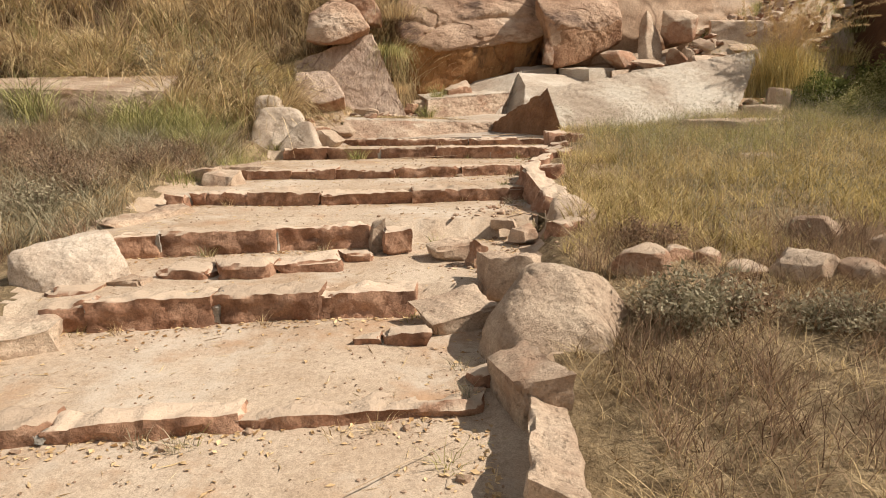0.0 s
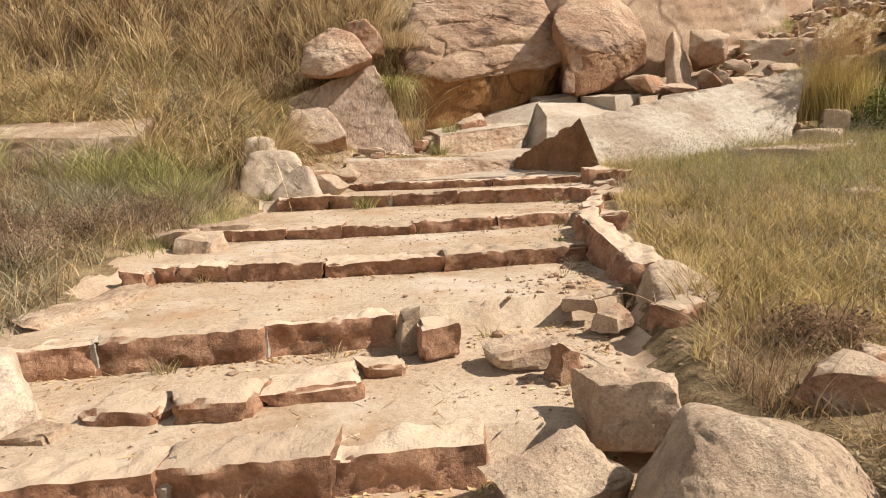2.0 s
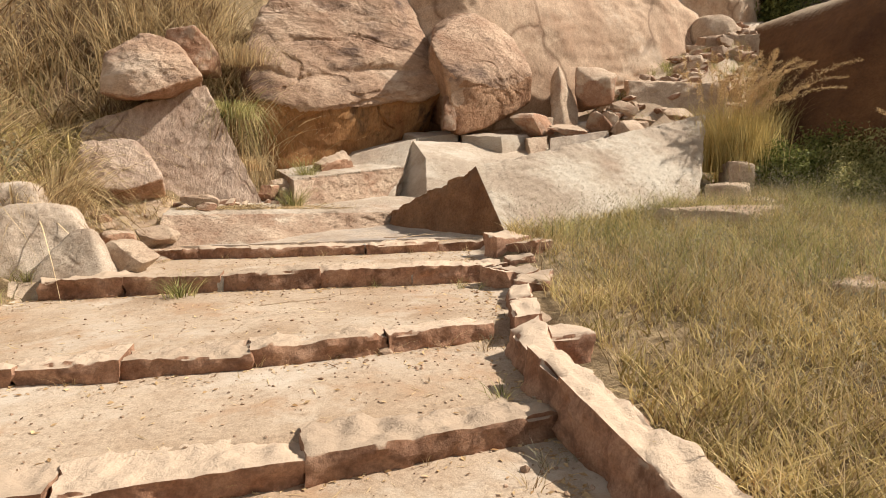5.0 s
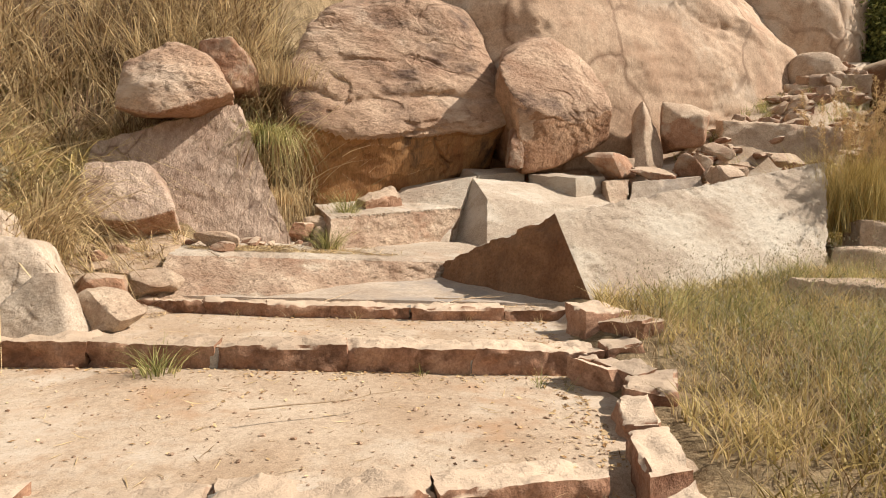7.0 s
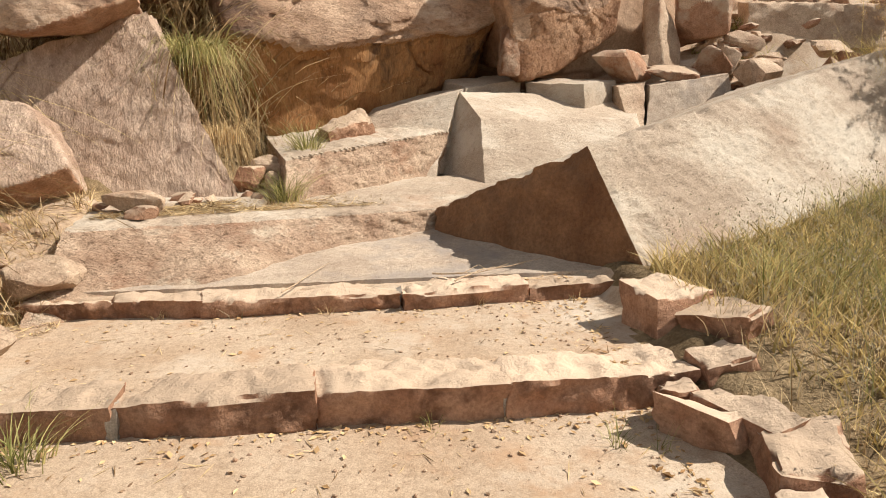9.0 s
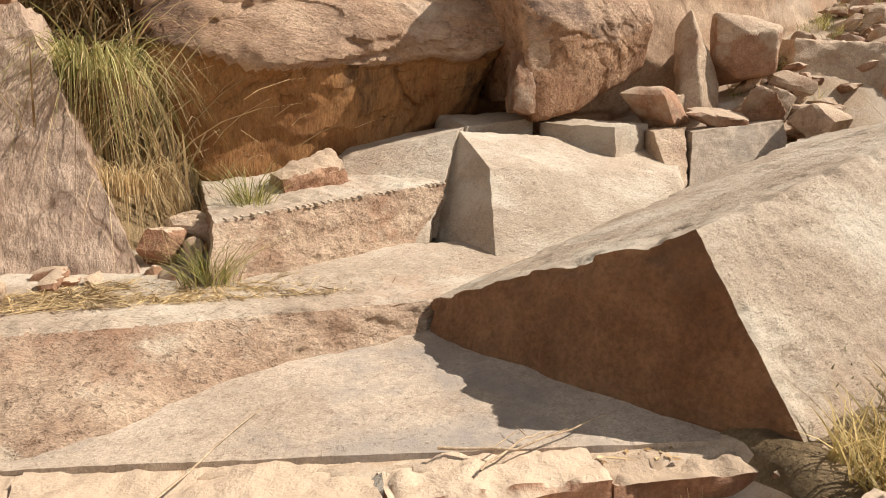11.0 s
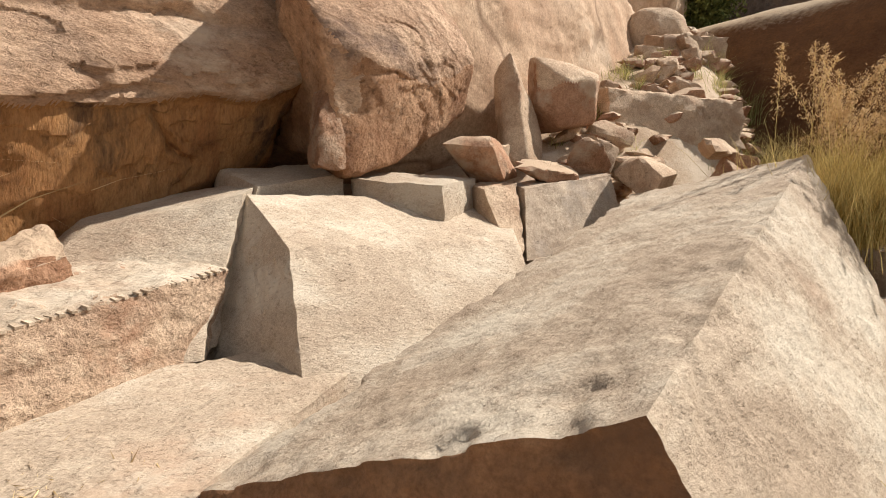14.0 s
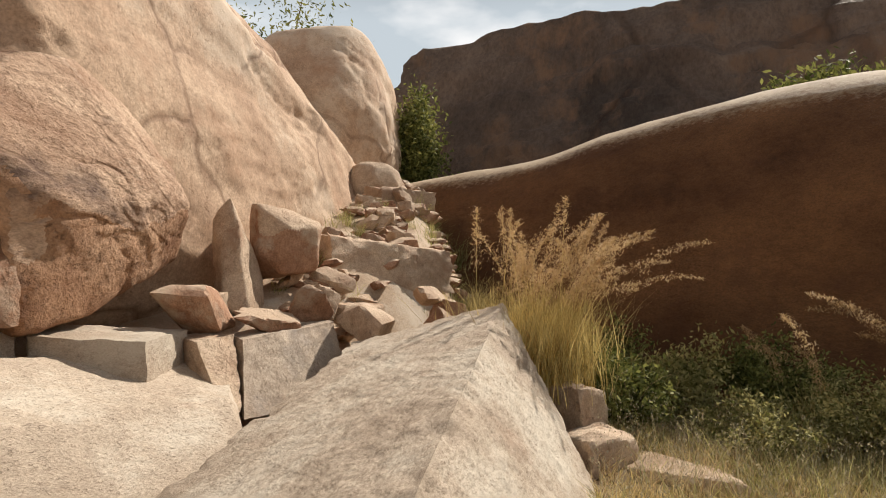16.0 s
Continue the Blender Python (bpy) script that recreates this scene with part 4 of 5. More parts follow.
for k, (x, y, w, d, h, m) in enumerate(((1.36, 4.12, 0.42, 0.34, 0.30, M_REDDISH), (1.70, 4.40, 0.26, 0.24, 0.18, M_REDDISH), (1.92, 4.42, 0.24, 0.24, 0.20, M_REDDISH), (2.10, 4.15, 0.34, 0.26, 0.18, M_KERB),
                                      (2.40, 4.0, 0.44, 0.36, 0.36, M_PALE), (2.75, 3.9, 0.36, 0.3, 0.26, M_PALE), (2.92, 4.75, 0.4, 0.36, 0.3, M_PALE), (3.2, 4.3, 0.36, 0.3, 0.28, M_PALE))):
    rock("field_stone", (x, y, gz(x, y) - 0.08), (w, d, h * 0.88), (0, 0, 31 * k), m, "rounded stone in a row across the dry field", "stone", ROW, seed=140 + k, boxy=2.8, cuts=7, detail=4)
# flat rocks showing through the grass
FLAT = "pale rocks in the grass"
for corners, text in ((((6.55, 12.72), (6.95, 12.62), (7.3, 13.2), (6.8, 13.3), 1.15, 1.92), "upright pale block at the wedge's end"),
                      (((5.86, 12.36), (6.50, 12.20), (6.95, 12.72), (6.25, 12.85), 1.1, 1.60), "pale flat-topped block at the wedge's foot"),
                      (((5.95, 11.20), (6.55, 11.50), (6.75, 12.25), (6.25, 12.20), 1.1, 1.40), "thin pale slab showing through the grass"),
                      (((4.20, 11.10), (5.05, 10.45), (5.85, 10.75), (5.05, 11.35), 0.95, 1.37), "broad flat slab lying in the grass"),
                      (((7.2, 11.6), (8.2, 11.9), (8.1, 12.3), (7.3, 12.2), 1.0, 1.42), "low pale rock under the bushes"),
                      (((3.75, 7.85), (4.2, 7.75), (4.3, 8.15), (3.85, 8.2), 0.7, 0.98), "low pale rock in the field grass")):
    *plan, z0, z1 = corners
    hull_rock("field_rock", [(x, y, z0) for x, y in plan] + [(x + 0.05, y + 0.03, z1 - 0.06 * (k % 2)) for k, (x, y) in enumerate(plan)], M_PALE, text, "rock", FLAT, soft=46, detail=5, rough=0.03, lumps=0.012, seed=int(plan[0][0] * 100))

# ---- rubble gully between the outcrop and the ridge ----
hull_rock("standing_stone", ((4.92, 15.78, 2.7), (5.2, 15.68, 2.62), (5.6, 15.95, 2.72), (5.05, 16.1, 2.6), (4.98, 15.9, 3.2), (5.62, 16.05, 3.12), (5.22, 16.1, 3.9), (5.34, 16.2, 3.86), (5.14, 16.3, 3.7), (5.4, 16.4, 2.7), (5.1, 15.75, 3.25)), M_PALE, "tall pointed stone standing in the rubble", "rock", soft=22, detail=5, rough=0.03, lumps=0.015, seed=201)
hull_rock("cube_boulder", ((5.62, 16.1, 3.86), (5.75, 15.8, 3.6), (6.15, 15.72, 3.62), (6.42, 15.95, 3.72), (6.3, 16.35, 3.92), (5.8, 16.5, 3.95), (5.55, 16.05, 3.35), (5.75, 15.85, 3.08), (6.3, 15.85, 3.12), (6.45, 16.1, 3.3), (5.9, 16.6, 3.0), (6.3, 16.5, 3.1)), M_PALE, "blocky boulder propped on the rubble", under=M_REDDISH, flare=0.1, soft=26, detail=5, rough=0.025, lumps=0.015, seed=202)
rock("ball_boulder", (10.85, 18.9, 4.65), (1.35, 1.2, 1.05), (0, 0, 10), M_PALE, "round boulder at the head of the gully", "boulder", seed=203, boxy=2.4, cuts=5, detail=4)
block("fallen_slab", ((6.75, 16.05, 2.9), (8.75, 15.55, 2.9), (8.9, 16.1, 2.9), (7.0, 16.6, 2.9)), ((6.85, 16.2, 3.62), (8.75, 15.62, 3.52), (8.9, 16.15, 3.6), (7.0, 16.65, 3.7)), M_PALE,
      "long flat slab lying across the rubble", "rock", step=0.05, rough=0.03, chip=0.05, seed=204)
block("fallen_slab", ((9.9, 17.9, 4.3), (11.1, 17.5, 4.3), (11.3, 18.2, 4.3), (10.0, 18.4, 4.3)), ((9.9, 17.9, 4.95), (11.1, 17.5, 4.95), (11.3, 18.2, 5.0), (10.0, 18.4, 5.0)), M_PALE,
      "flat slab near the head of the gully", "rock", step=0.07, rough=0.04, chip=0.06, seed=205)
rg = random.Random(11)
GULLY = "rubble in the gully"
for x, y, z, w, d, h, rz, m in ((4.45, 15.55, 2.45, 0.95, 0.5, 0.42, 30, M_REDDISH), (4.95, 15.3, 2.40, 0.95, 0.5, 0.26, 16, M_REDDISH), (4.75, 15.75, 2.6, 0.42, 0.4, 0.34, 0, M_PALE), (5.75, 15.4, 2.45, 0.42, 0.4, 0.46, 50, M_REDDISH), (6.05, 15.55, 2.5, 0.5, 0.4, 0.5, 20, M_PALE),
                             (6.1, 14.95, 2.3, 0.8, 0.5, 0.44, 24, M_PALE), (6.35, 15.3, 2.5, 0.6, 0.4, 0.26, -6, M_PALE), (6.75, 14.5, 2.45, 0.42, 0.32, 0.26, 14, M_REDDISH), (7.0, 14.5, 2.5, 0.42, 0.36, 0.3, 40, M_REDDISH), (6.9, 14.75, 2.75, 0.85, 0.4, 0.2, 14, M_PALE), (5.3, 15.5, 2.4, 0.3, 0.3, 0.26, 0, M_REDDISH)):
    rock("rubble_stone", (x, y, z - 0.04), (w * 1.2, d * 1.2, h * 1.2), (rg.uniform(-12, 12), rg.uniform(-12, 12), rz), m, "broken angular stone in the sunlit rubble", "stone", GULLY, seed=int(x * 100), shard=True, detail=4)
for k in range(170):
    s = rg.uniform(0, 1) ** 0.8
    side = rg.uniform(-0.9, 1.1)
    x, y = 5.3 + 6.2 * s - 0.5 * side, 15.45 + 3.0 * s - 0.95 * side * (0.75 + 0.4 * s)
    w = rg.uniform(0.2, 0.62)
    rock("rubble_stone", (x, y, gz(x, y) - 0.08), (w, w * rg.uniform(0.5, 0.9), w * rg.uniform(0.3, 0.62)), (rg.uniform(-15, 15), rg.uniform(-15, 15), rg.uniform(0, 360)),
         rg.choice((M_PALE, M_PALE, M_REDDISH, M_KERB)), "broken angular stone in the sunlit rubble", "stone", GULLY, seed=300 + k, shard=True, detail=3)


# ---- grass and weeds ----
def blades(n_rng, base, height, width, bend=0.5, droop=0.0, segs=3, out=None):
    """Curved tapering blades. out: the way in which each leans (plan), or chance."""
    n = len(base)
    ang = n_rng.uniform(0, 2 * np.pi, n)
    way = np.stack([np.cos(ang), np.sin(ang), np.zeros(n)], 1) if out is None else out
    turn = n_rng.uniform(0, 2 * np.pi, n)
    side = np.stack([np.cos(turn), np.sin(turn), np.zeros(n)], 1)
    lean = np.abs(n_rng.normal(bend, bend * 0.5, n))
    hang = droop * n_rng.uniform(0.4, 1.3, n)
    pts = []
    for k in range(segs + 1):
        s = k / segs
        c = base + way * (height * lean * s ** 1.7)[:, None]
        c[:, 2] += height * (s - hang * s ** 3)
        w = (width * (1 - s) ** 0.8)[:, None] if k < segs else None
        pts += [c - side * w / 2, c + side * w / 2] if k < segs else [c]
    per = 2 * segs + 1
    v = np.stack(pts, 1).reshape(-1, 3)
    tri = []
    for k in range(segs - 1):
        a = 2 * k
        tri += [(a, a + 1, a + 3), (a, a + 3, a + 2)]
    tri.append((2 * segs - 2, 2 * segs - 1, 2 * segs))
    f = (np.arange(n)[:, None, None] * per + np.array(tri)[None]).reshape(-1, 3)
    return v, f


def joined(parts):
    vs, fs, o = [], [], 0
    for v, f in parts:
        vs.append(v)
        fs.append(f + o)
        o += len(v)
    return np.concatenate(vs), np.concatenate(fs)


def meadow(name, n, area, keep, height, width, material, label, seed, bend=0.5, droop=0.0, clump=1.5, segs=3, floor=0.0, tuft=1, spread=0.05):
    nr = np.random.RandomState(seed)
    m = n // tuft
    p = np.stack([nr.uniform(area[0], area[1], m * 3), nr.uniform(area[2], area[3], m * 3)], 1)
    dens = fbm(np.concatenate([p, np.zeros((len(p), 1))], 1), clump, 3, seed)
    ok = keep(p[:, 0], p[:, 1]) & (dens + nr.uniform(-0.5, 0.5, len(p)) > floor)
    p, dens = p[ok][:m], dens[ok][:m]
    p, dens = np.repeat(p, tuft, 0), np.repeat(dens, tuft, 0)
    off = nr.normal(0, spread, p.shape) if tuft > 1 else np.zeros(p.shape)
    p = p + off
    z = ground_z(p[:, 0], p[:, 1]) - 0.015
    h = nr.uniform(*height, len(p)) * (1 + 0.25 * dens)
    v, f = blades(nr, np.column_stack([p, z]), h, nr.uniform(*width, len(p)), bend, droop, segs)
    ob = new(name, mesh_of(name, v, f, material))
    return tagged(ob, label, "grass", kind="stuff")


def path_side(x, y):
    return x - 0.19 * np.clip(y - 2.8, 0, 9)


def wedge_front(x, y):
    return y < 10.85 + 0.41 * (x - 2.25)


def field(x, y):
    return (path_side(x, y) > 0.66) & wedge_front(x, y) & (np.hypot(x - 0.74, y - 3.62) > 0.5)


meadow("field_grass", 60000, (0.6, 10.5, 4.3, 13.5), lambda x, y: field(x, y) & (y + 0.3 * np.sin(3 * x) > 4.6), (0.06, 0.19), (0.009, 0.020), M_FIELD, "yellow-green field of short dry weeds", 1, 0.9, clump=0.9, floor=-0.35, tuft=5, spread=0.03)
meadow("field_grass", 26000, (0.6, 10.5, 4.3, 13.5), lambda x, y: field(x, y) & (y > 5.2), (0.08, 0.28), (0.004, 0.008), M_STRAW, "straw-coloured stalks among the field weeds", 2, 0.7, clump=0.7, floor=-0.1, tuft=4, spread=0.04)
meadow("field_grass", 9000, (2.4, 9.5, 8.0, 13.5), field, (0.10, 0.34), (0.005, 0.011), M_GREEN, "greener weeds at the foot of the wedge", 3, 0.7, clump=0.7, floor=0.15, tuft=8, spread=0.04)
meadow("dry_grass", 34000, (0.5, 6.0, 0.3, 5.2), field, (0.05, 0.16), (0.003, 0.007), M_STRAW, "short dry straw beside the lowest steps", 4, 1.3, clump=1.2, floor=-0.3, tuft=5, spread=0.03)
meadow("dry_grass", 18000, (0.9, 6.0, 0.5, 5.0), field, (0.08, 0.30), (0.003, 0.007), M_BROWNWEED, "brown dead weeds beside the lowest steps", 5, 0.8, clump=1.3, floor=0.1, tuft=6, spread=0.03)


def bank(x, y):
    return (x < -1.1 - 0.55 * np.clip(13.2 - y, 0, 3)) & ~((x > -3.2) & (y < 13.9)) & ~((np.abs(x + 6.2) < 1.7) & (np.abs(y - 11.0) < 0.9))


def high_bank(x, y):
    return bank(x, y) | ((x < 0.4) & (y > 14.6) & (y < 17))


meadow("tall_dry_grass", 26000, (-12, 0.5, 10.6, 20), high_bank, (0.7, 1.45), (0.016, 0.036), M_STRAW, "tall golden dry grass on the bank", 6, 0.6, 0.5, clump=0.9, segs=6, tuft=30, spread=0.09, floor=-0.25)
meadow("tall_dry_grass", 9000, (-12, 0.5, 10.6, 19), high_bank, (0.5, 1.1), (0.009, 0.018), M_BROWNWEED, "brown dead stalks among the tall grass", 17, 0.5, 0.4, clump=0.9, segs=5, tuft=24, spread=0.12, floor=0.0)
meadow("tall_dry_grass", 8000, (-12, -2.8, 9.4, 15), bank, (0.4, 0.95), (0.008, 0.016), M_GREEN, "green grass mixed into the dry bank", 7, 0.7, 0.45, clump=0.8, segs=5, tuft=22, spread=0.08, floor=0.15)


def hill_side(x, y):
    return (x < -3.05 - 0.12 * np.sin(2 * y) + 0.2 * smooth(6, 9, y)) & ~((np.abs(x + 6.2) < 1.7) & (np.abs(y - 11.0) < 0.9)) & (np.hypot(x + 2.8, y - 4.5) > 0.6)


meadow("bank_weeds", 13000, (-8, -2.6, 4.2, 11.4), hill_side, (0.10, 0.42), (0.006, 0.013), M_SAGE, "grey-green weeds along the hill side of the path", 8, 0.9, 0.3, clump=1.1, segs=4, tuft=14, spread=0.06, floor=0.05)
meadow("bank_weeds", 15000, (-7, -2.6, 4.2, 11.2), hill_side, (0.08, 0.34), (0.005, 0.010), M_BROWNWEED, "brown dead weeds along the hill side of the path", 9, 1.1, 0.25, clump=1.3, segs=3, tuft=10, spread=0.08, floor=-0.1)
meadow("bank_weeds", 12000, (-7, -2.6, 4.2, 11.2), hill_side, (0.08, 0.34), (0.004, 0.010), M_STRAW, "pale straw along the hill side of the path", 19, 1.2, 0.25, clump=1.0, segs=3, tuft=10, spread=0.09, floor=-0.1)
meadow("bank_weeds", 3000, (-3.6, -2.0, 7.2, 11.0), lambda x, y: x < -2.55 + 0.12 * (y - 9), (0.08, 0.26), (0.004, 0.009), M_GREEN, "low green grass at the edge of the path", 10, 0.9, 0.3, clump=1.6, segs=3, tuft=10, spread=0.05, floor=0.1)

stone("flat_rock", (-6.2, 11.0, 1.35), (3.2, 1.7, 0.72), 12, 180, M_PALE, "broad bare flat rock in the grass of the bank", group="", tilt=(9, 0))


def clump(name, at, n, height, spread, material, label, seed, bend=0.6, droop=0.35, width=(0.005, 0.011), segs=5, category="grass clump"):
    nr = np.random.RandomState(seed)
    base = nr.normal(0, spread, (n, 3)) * (1, 1, 0)
    way = base + nr.normal(0, spread * 0.6, (n, 3)) * (1, 1, 0)
    way /= np.linalg.norm(way, axis=1)[:, None] + 1e-6
    v, f = blades(nr, base, nr.uniform(*height, n), nr.uniform(*width, n), bend, droop, segs, way)
    ob = new(name, mesh_of(name, v, f, material))
    ob.location = at
    return tagged(ob, label, category)


clump("grass_clump", (-0.84, 14.12, 2.6), 330, (0.4, 0.9), 0.13, M_STRAW, "hanging tuft of dry grass beside the boulder", 21, 0.6, 2.2, (0.007, 0.015), 8)
clump("grass_clump", (-0.86, 14.02, 2.7), 380, (0.35, 0.85), 0.12, M_GREEN, "green grass tuft hanging in the gap beside the leaning slab", 22, 0.65, 1.7, (0.008, 0.018), 8)
clump("grass_clump", (-0.66, 13.86, 1.95), 360, (0.35, 0.7), 0.11, M_STRAW, "matted dry roots and straw at the foot of the gap", 20, 0.5, 1.9, (0.005, 0.011), 6)
clump("grass_clump", (-0.75, 14.9, 3.6), 520, (0.5, 1.0), 0.22, M_STRAW, "dry grass hanging over the bank's edge", 23, 0.7, 1.2)
clump("grass_clump", (0.15, 13.78, 1.80), 170, (0.2, 0.48), 0.06, M_GREEN, "small green grass tuft on the upper ledge", 24, 0.7, 0.2)
clump("grass_clump", (-0.08, 13.08, 1.44), 190, (0.18, 0.42), 0.06, M_GREEN, "small grass tuft on the ledge among straw", 25, 0.8, 0.25)
clump("grass_clump", (-1.15, 9.92, 0.86), 90, (0.10, 0.28), 0.06, M_GREEN, "small grass tuft in front of a step", 26, 0.8, 0.25)
clump("grass_clump", (-2.75, 11.6, 1.5), 520, (0.5, 1.0), 0.2, M_STRAW, "dry grass tussock behind the pale stones", 27, 0.7, 0.7)
clump("grass_clump", (-3.3, 9.3, 1.0), 420, (0.4, 0.8), 0.18, M_GREEN, "green grass tussock beside the path", 28, 0.8, 0.5)
clump("grass_clump", (-4.2, 9.6, 1.2), 420, (0.4, 0.8), 0.2, M_GREEN, "green grass tussock on the bank", 29, 0.8, 0.5)


def plume_grass(at, n, seed, label, lean=(0.5, -0.5), height=(1.0, 1.75), grass=1500, spread=0.20):
    """A clump of reedy grass with arching stalks that carry feathery seed heads."""
    nr = np.random.RandomState(seed)
    thing = tagged(new("plume_grass"), label, "grass clump")
    thing.location = at
    base = nr.normal(0, spread, (grass, 3)) * (1, 1, 0)
    v, f = blades(nr, base, nr.uniform(0.45, 1.0, grass) * height[0], nr.uniform(0.006, 0.012, grass), 0.3, 0.2, 5)
    tuft = new("leaf_tuft", mesh_of("leaf_tuft", v, f, M_GOLDGRASS))
    tuft.parent = thing
    for k in range(n):
        h = nr.uniform(*height)
        b = nr.normal(0, spread, 3) * (1, 1, 0)
        d = np.array((*lean, 0)) * nr.uniform(0.1, 1.3) + nr.normal(0, 0.36, 3) * (1, 1, 0)
        s = np.linspace(0, 1, 12)[:, None]
        line = b + d * s ** 2.2 * h * 0.6 + np.array((0, 0, 1)) * (s * h - 0.25 * h * s ** 4 * np.linalg.norm(d))
        side = np.cross(d + (0.01, 0, 0), (0, 0, 1))
        side /= np.linalg.norm(side)
        w = 0.006 * (1 - s * 0.6)
        sv = np.concatenate([line - side * w / 2, line + side * w / 2])
        sf = np.array([q for i in range(11) for q in ((i, i + 1, i + 13), (i, i + 13, i + 12))])
        stalk = new("stalk", mesh_of("stalk", sv, sf, M_GOLDGRASS))
        stalk.parent = thing
        m = 230
        u = 1 - 0.36 * nr.uniform(0, 1, m) ** 1.2
        idx_s = np.clip((u * 11).astype(int), 0, 10)
        frac = (u * 11 - idx_s)[:, None]
        p = line[idx_s] * (1 - frac) + line[idx_s + 1] * frac
        hv, hf = blades(nr, p + nr.normal(0, 0.026, p.shape) * (1.15 - u)[:, None] * 3, nr.uniform(0.02, 0.055, m), nr.uniform(0.006, 0.012, m), 1.2, 0.9, 2)
        head = new("seed_head", mesh_of("seed_head", hv, hf, M_PLUME))
        head.parent = stalk
    return thing


plume_grass((7.2, 13.5, 1.75), 64, 31, "tall golden grass with feathery arching seed heads", (0.22, -0.55), (1.5, 2.3), 3200, 0.30)
plume_grass((8.3, 9.9, 1.2), 9, 32, "reedy grass with arching seed heads in shade", (-0.1, 0.7), (1.2, 2.0), 300, 0.2)
plume_grass((8.6, 11.0, 1.2), 6, 33, "reedy grass with drooping seed heads by the bush", (0.2, 0.6), (0.9, 1.6), 250, 0.2)


def bush(name, at, size, n, material, label, seed, leaf=(0.02, 0.045), stems=14, category="bush"):
    """Woody stems with many small leaves round their outer ends."""
    nr = np.random.RandomState(seed)
    thing = tagged(new(name), label, category)
    thing.location = at
    tips = []
    sv, sf = [], []
    for k in range(stems):
        a, r = nr.uniform(0, 2 * np.pi), nr.uniform(0.15, 1) ** 0.7
        tip = np.array((math.cos(a) * size[0] / 2 * r, math.sin(a) * size[1] / 2 * r, size[2] * nr.uniform(0.55, 1) * math.sqrt(max(0.15, 1 - r * r * 0.75))))
        tips.append(tip)
        bend = nr.normal(0, 0.05, 3)
        s = np.linspace(0, 1, 6)[:, None]
        line = tip * s + bend * np.sin(s * np.pi) + np.array((0, 0, 1)) * 0.1 * np.sin(s * np.pi)
        w = 0.012 * size[2] * (1 - 0.75 * s)
        o = 3 * 6 * k
        for j in range(3):
            t = 2 * np.pi * j / 3
            sv.append(line + np.array((math.cos(t), math.sin(t), 0)) * w)
        for j in range(3):
            for i in range(5):
                a0, b0 = o + j * 6 + i, o + ((j + 1) % 3) * 6 + i
                sf += [(a0, b0, b0 + 1), (a0, b0 + 1, a0 + 1)]
    stem = new("branchwork", mesh_of("branchwork", np.concatenate(sv), np.array(sf), M_BARK))
    stem.parent = thing
    tips = np.array(tips)
    pick = nr.randint(0, stems, n)
    u = nr.uniform(0.35, 1.08, n)[:, None]
    p = tips[pick] * u + nr.normal(0, 0.085, (n, 3)) * np.array(size) * 0.9
    p[:, 2] = np.abs(p[:, 2])
    a, b = nr.normal(size=(n, 3)), nr.normal(size=(n, 3))
    a /= np.linalg.norm(a, axis=1)[:, None]
    b -= a * (a * b).sum(1)[:, None]
    b /= np.linalg.norm(b, axis=1)[:, None]
    ln = nr.uniform(*leaf, n)[:, None]
    v = np.stack([p - a * ln, p + b * ln * 0.42, p + a * ln, p - b * ln * 0.42], 1).reshape(-1, 3)
    f = np.arange(n * 4).reshape(n, 4)
    crown = new("foliage", mesh_of("foliage", v, f, material, False))
    crown.parent = thing
    return thing


bush("green_bush", (7.75, 12.75, 1.35), (1.2, 1.2, 0.95), 7000, M_LEAF, "dark green bush at the wedge's foot", 41)
bush("green_bush", (8.7, 12.2, 1.3), (1.5, 1.5, 1.0), 8000, M_GREEN, "leafy green bush below the ridge", 42)
bush("green_bush", (7.6, 11.4, 1.25), (1.3, 1.2, 0.62), 7000, M_GREEN, "low twiggy green bush in the grass", 43, (0.012, 0.03), 20)
bush("green_bush", (8.4, 10.6, 1.25), (1.6, 1.4, 0.75), 8000, M_GREEN, "low twiggy bush in the grass", 44, (0.012, 0.03), 20)
bush("green_bush", (9.2, 13.6, 1.4), (1.6, 1.6, 1.1), 8000, M_LEAF, "dark bush in the shade of the ridge", 45)
bush("green_bush", (9.6, 11.4, 1.3), (1.6, 1.8, 1.1), 8000, M_LEAF, "dark bush in the shade of the ridge", 46)
bush("dry_shrub", (1.62, 4.66, 0.42), (0.50, 0.44, 0.36), 2600, M_BROWNWEED, "small brown dry shrub behind the row of stones", 47, (0.008, 0.018), 18)
bush("dry_shrub", (1.42, 3.36, 0.28), (0.72, 0.6, 0.40), 4200, M_SAGE, "grey-green low shrub beside the boulder", 48, (0.01, 0.022), 20)
bush("dry_shrub", (1.75, 3.5, 0.32), (0.45, 0.4, 0.28), 1400, M_BROWNWEED, "reddish brown dry shrub beside the boulder", 49, (0.008, 0.018), 18)
bush("dry_shrub", (2.3, 3.3, 0.3), (0.9, 0.5, 0.22), 2400, M_SAGE, "low grey weeds below the row of stones", 50, (0.008, 0.02), 24)
bush("green_bush", (13.5, 20.6, 5.2), (3.0, 2.6, 3.4), 15000, M_LEAF, "tall green bush at the head of the gully", 52, (0.04, 0.08))
bush("green_bush", (13.9, 21.0, 5.0), (1.5, 1.6, 2.4), 6000, M_LEAF, "green bush behind the outcrop's end", 51, (0.04, 0.08))


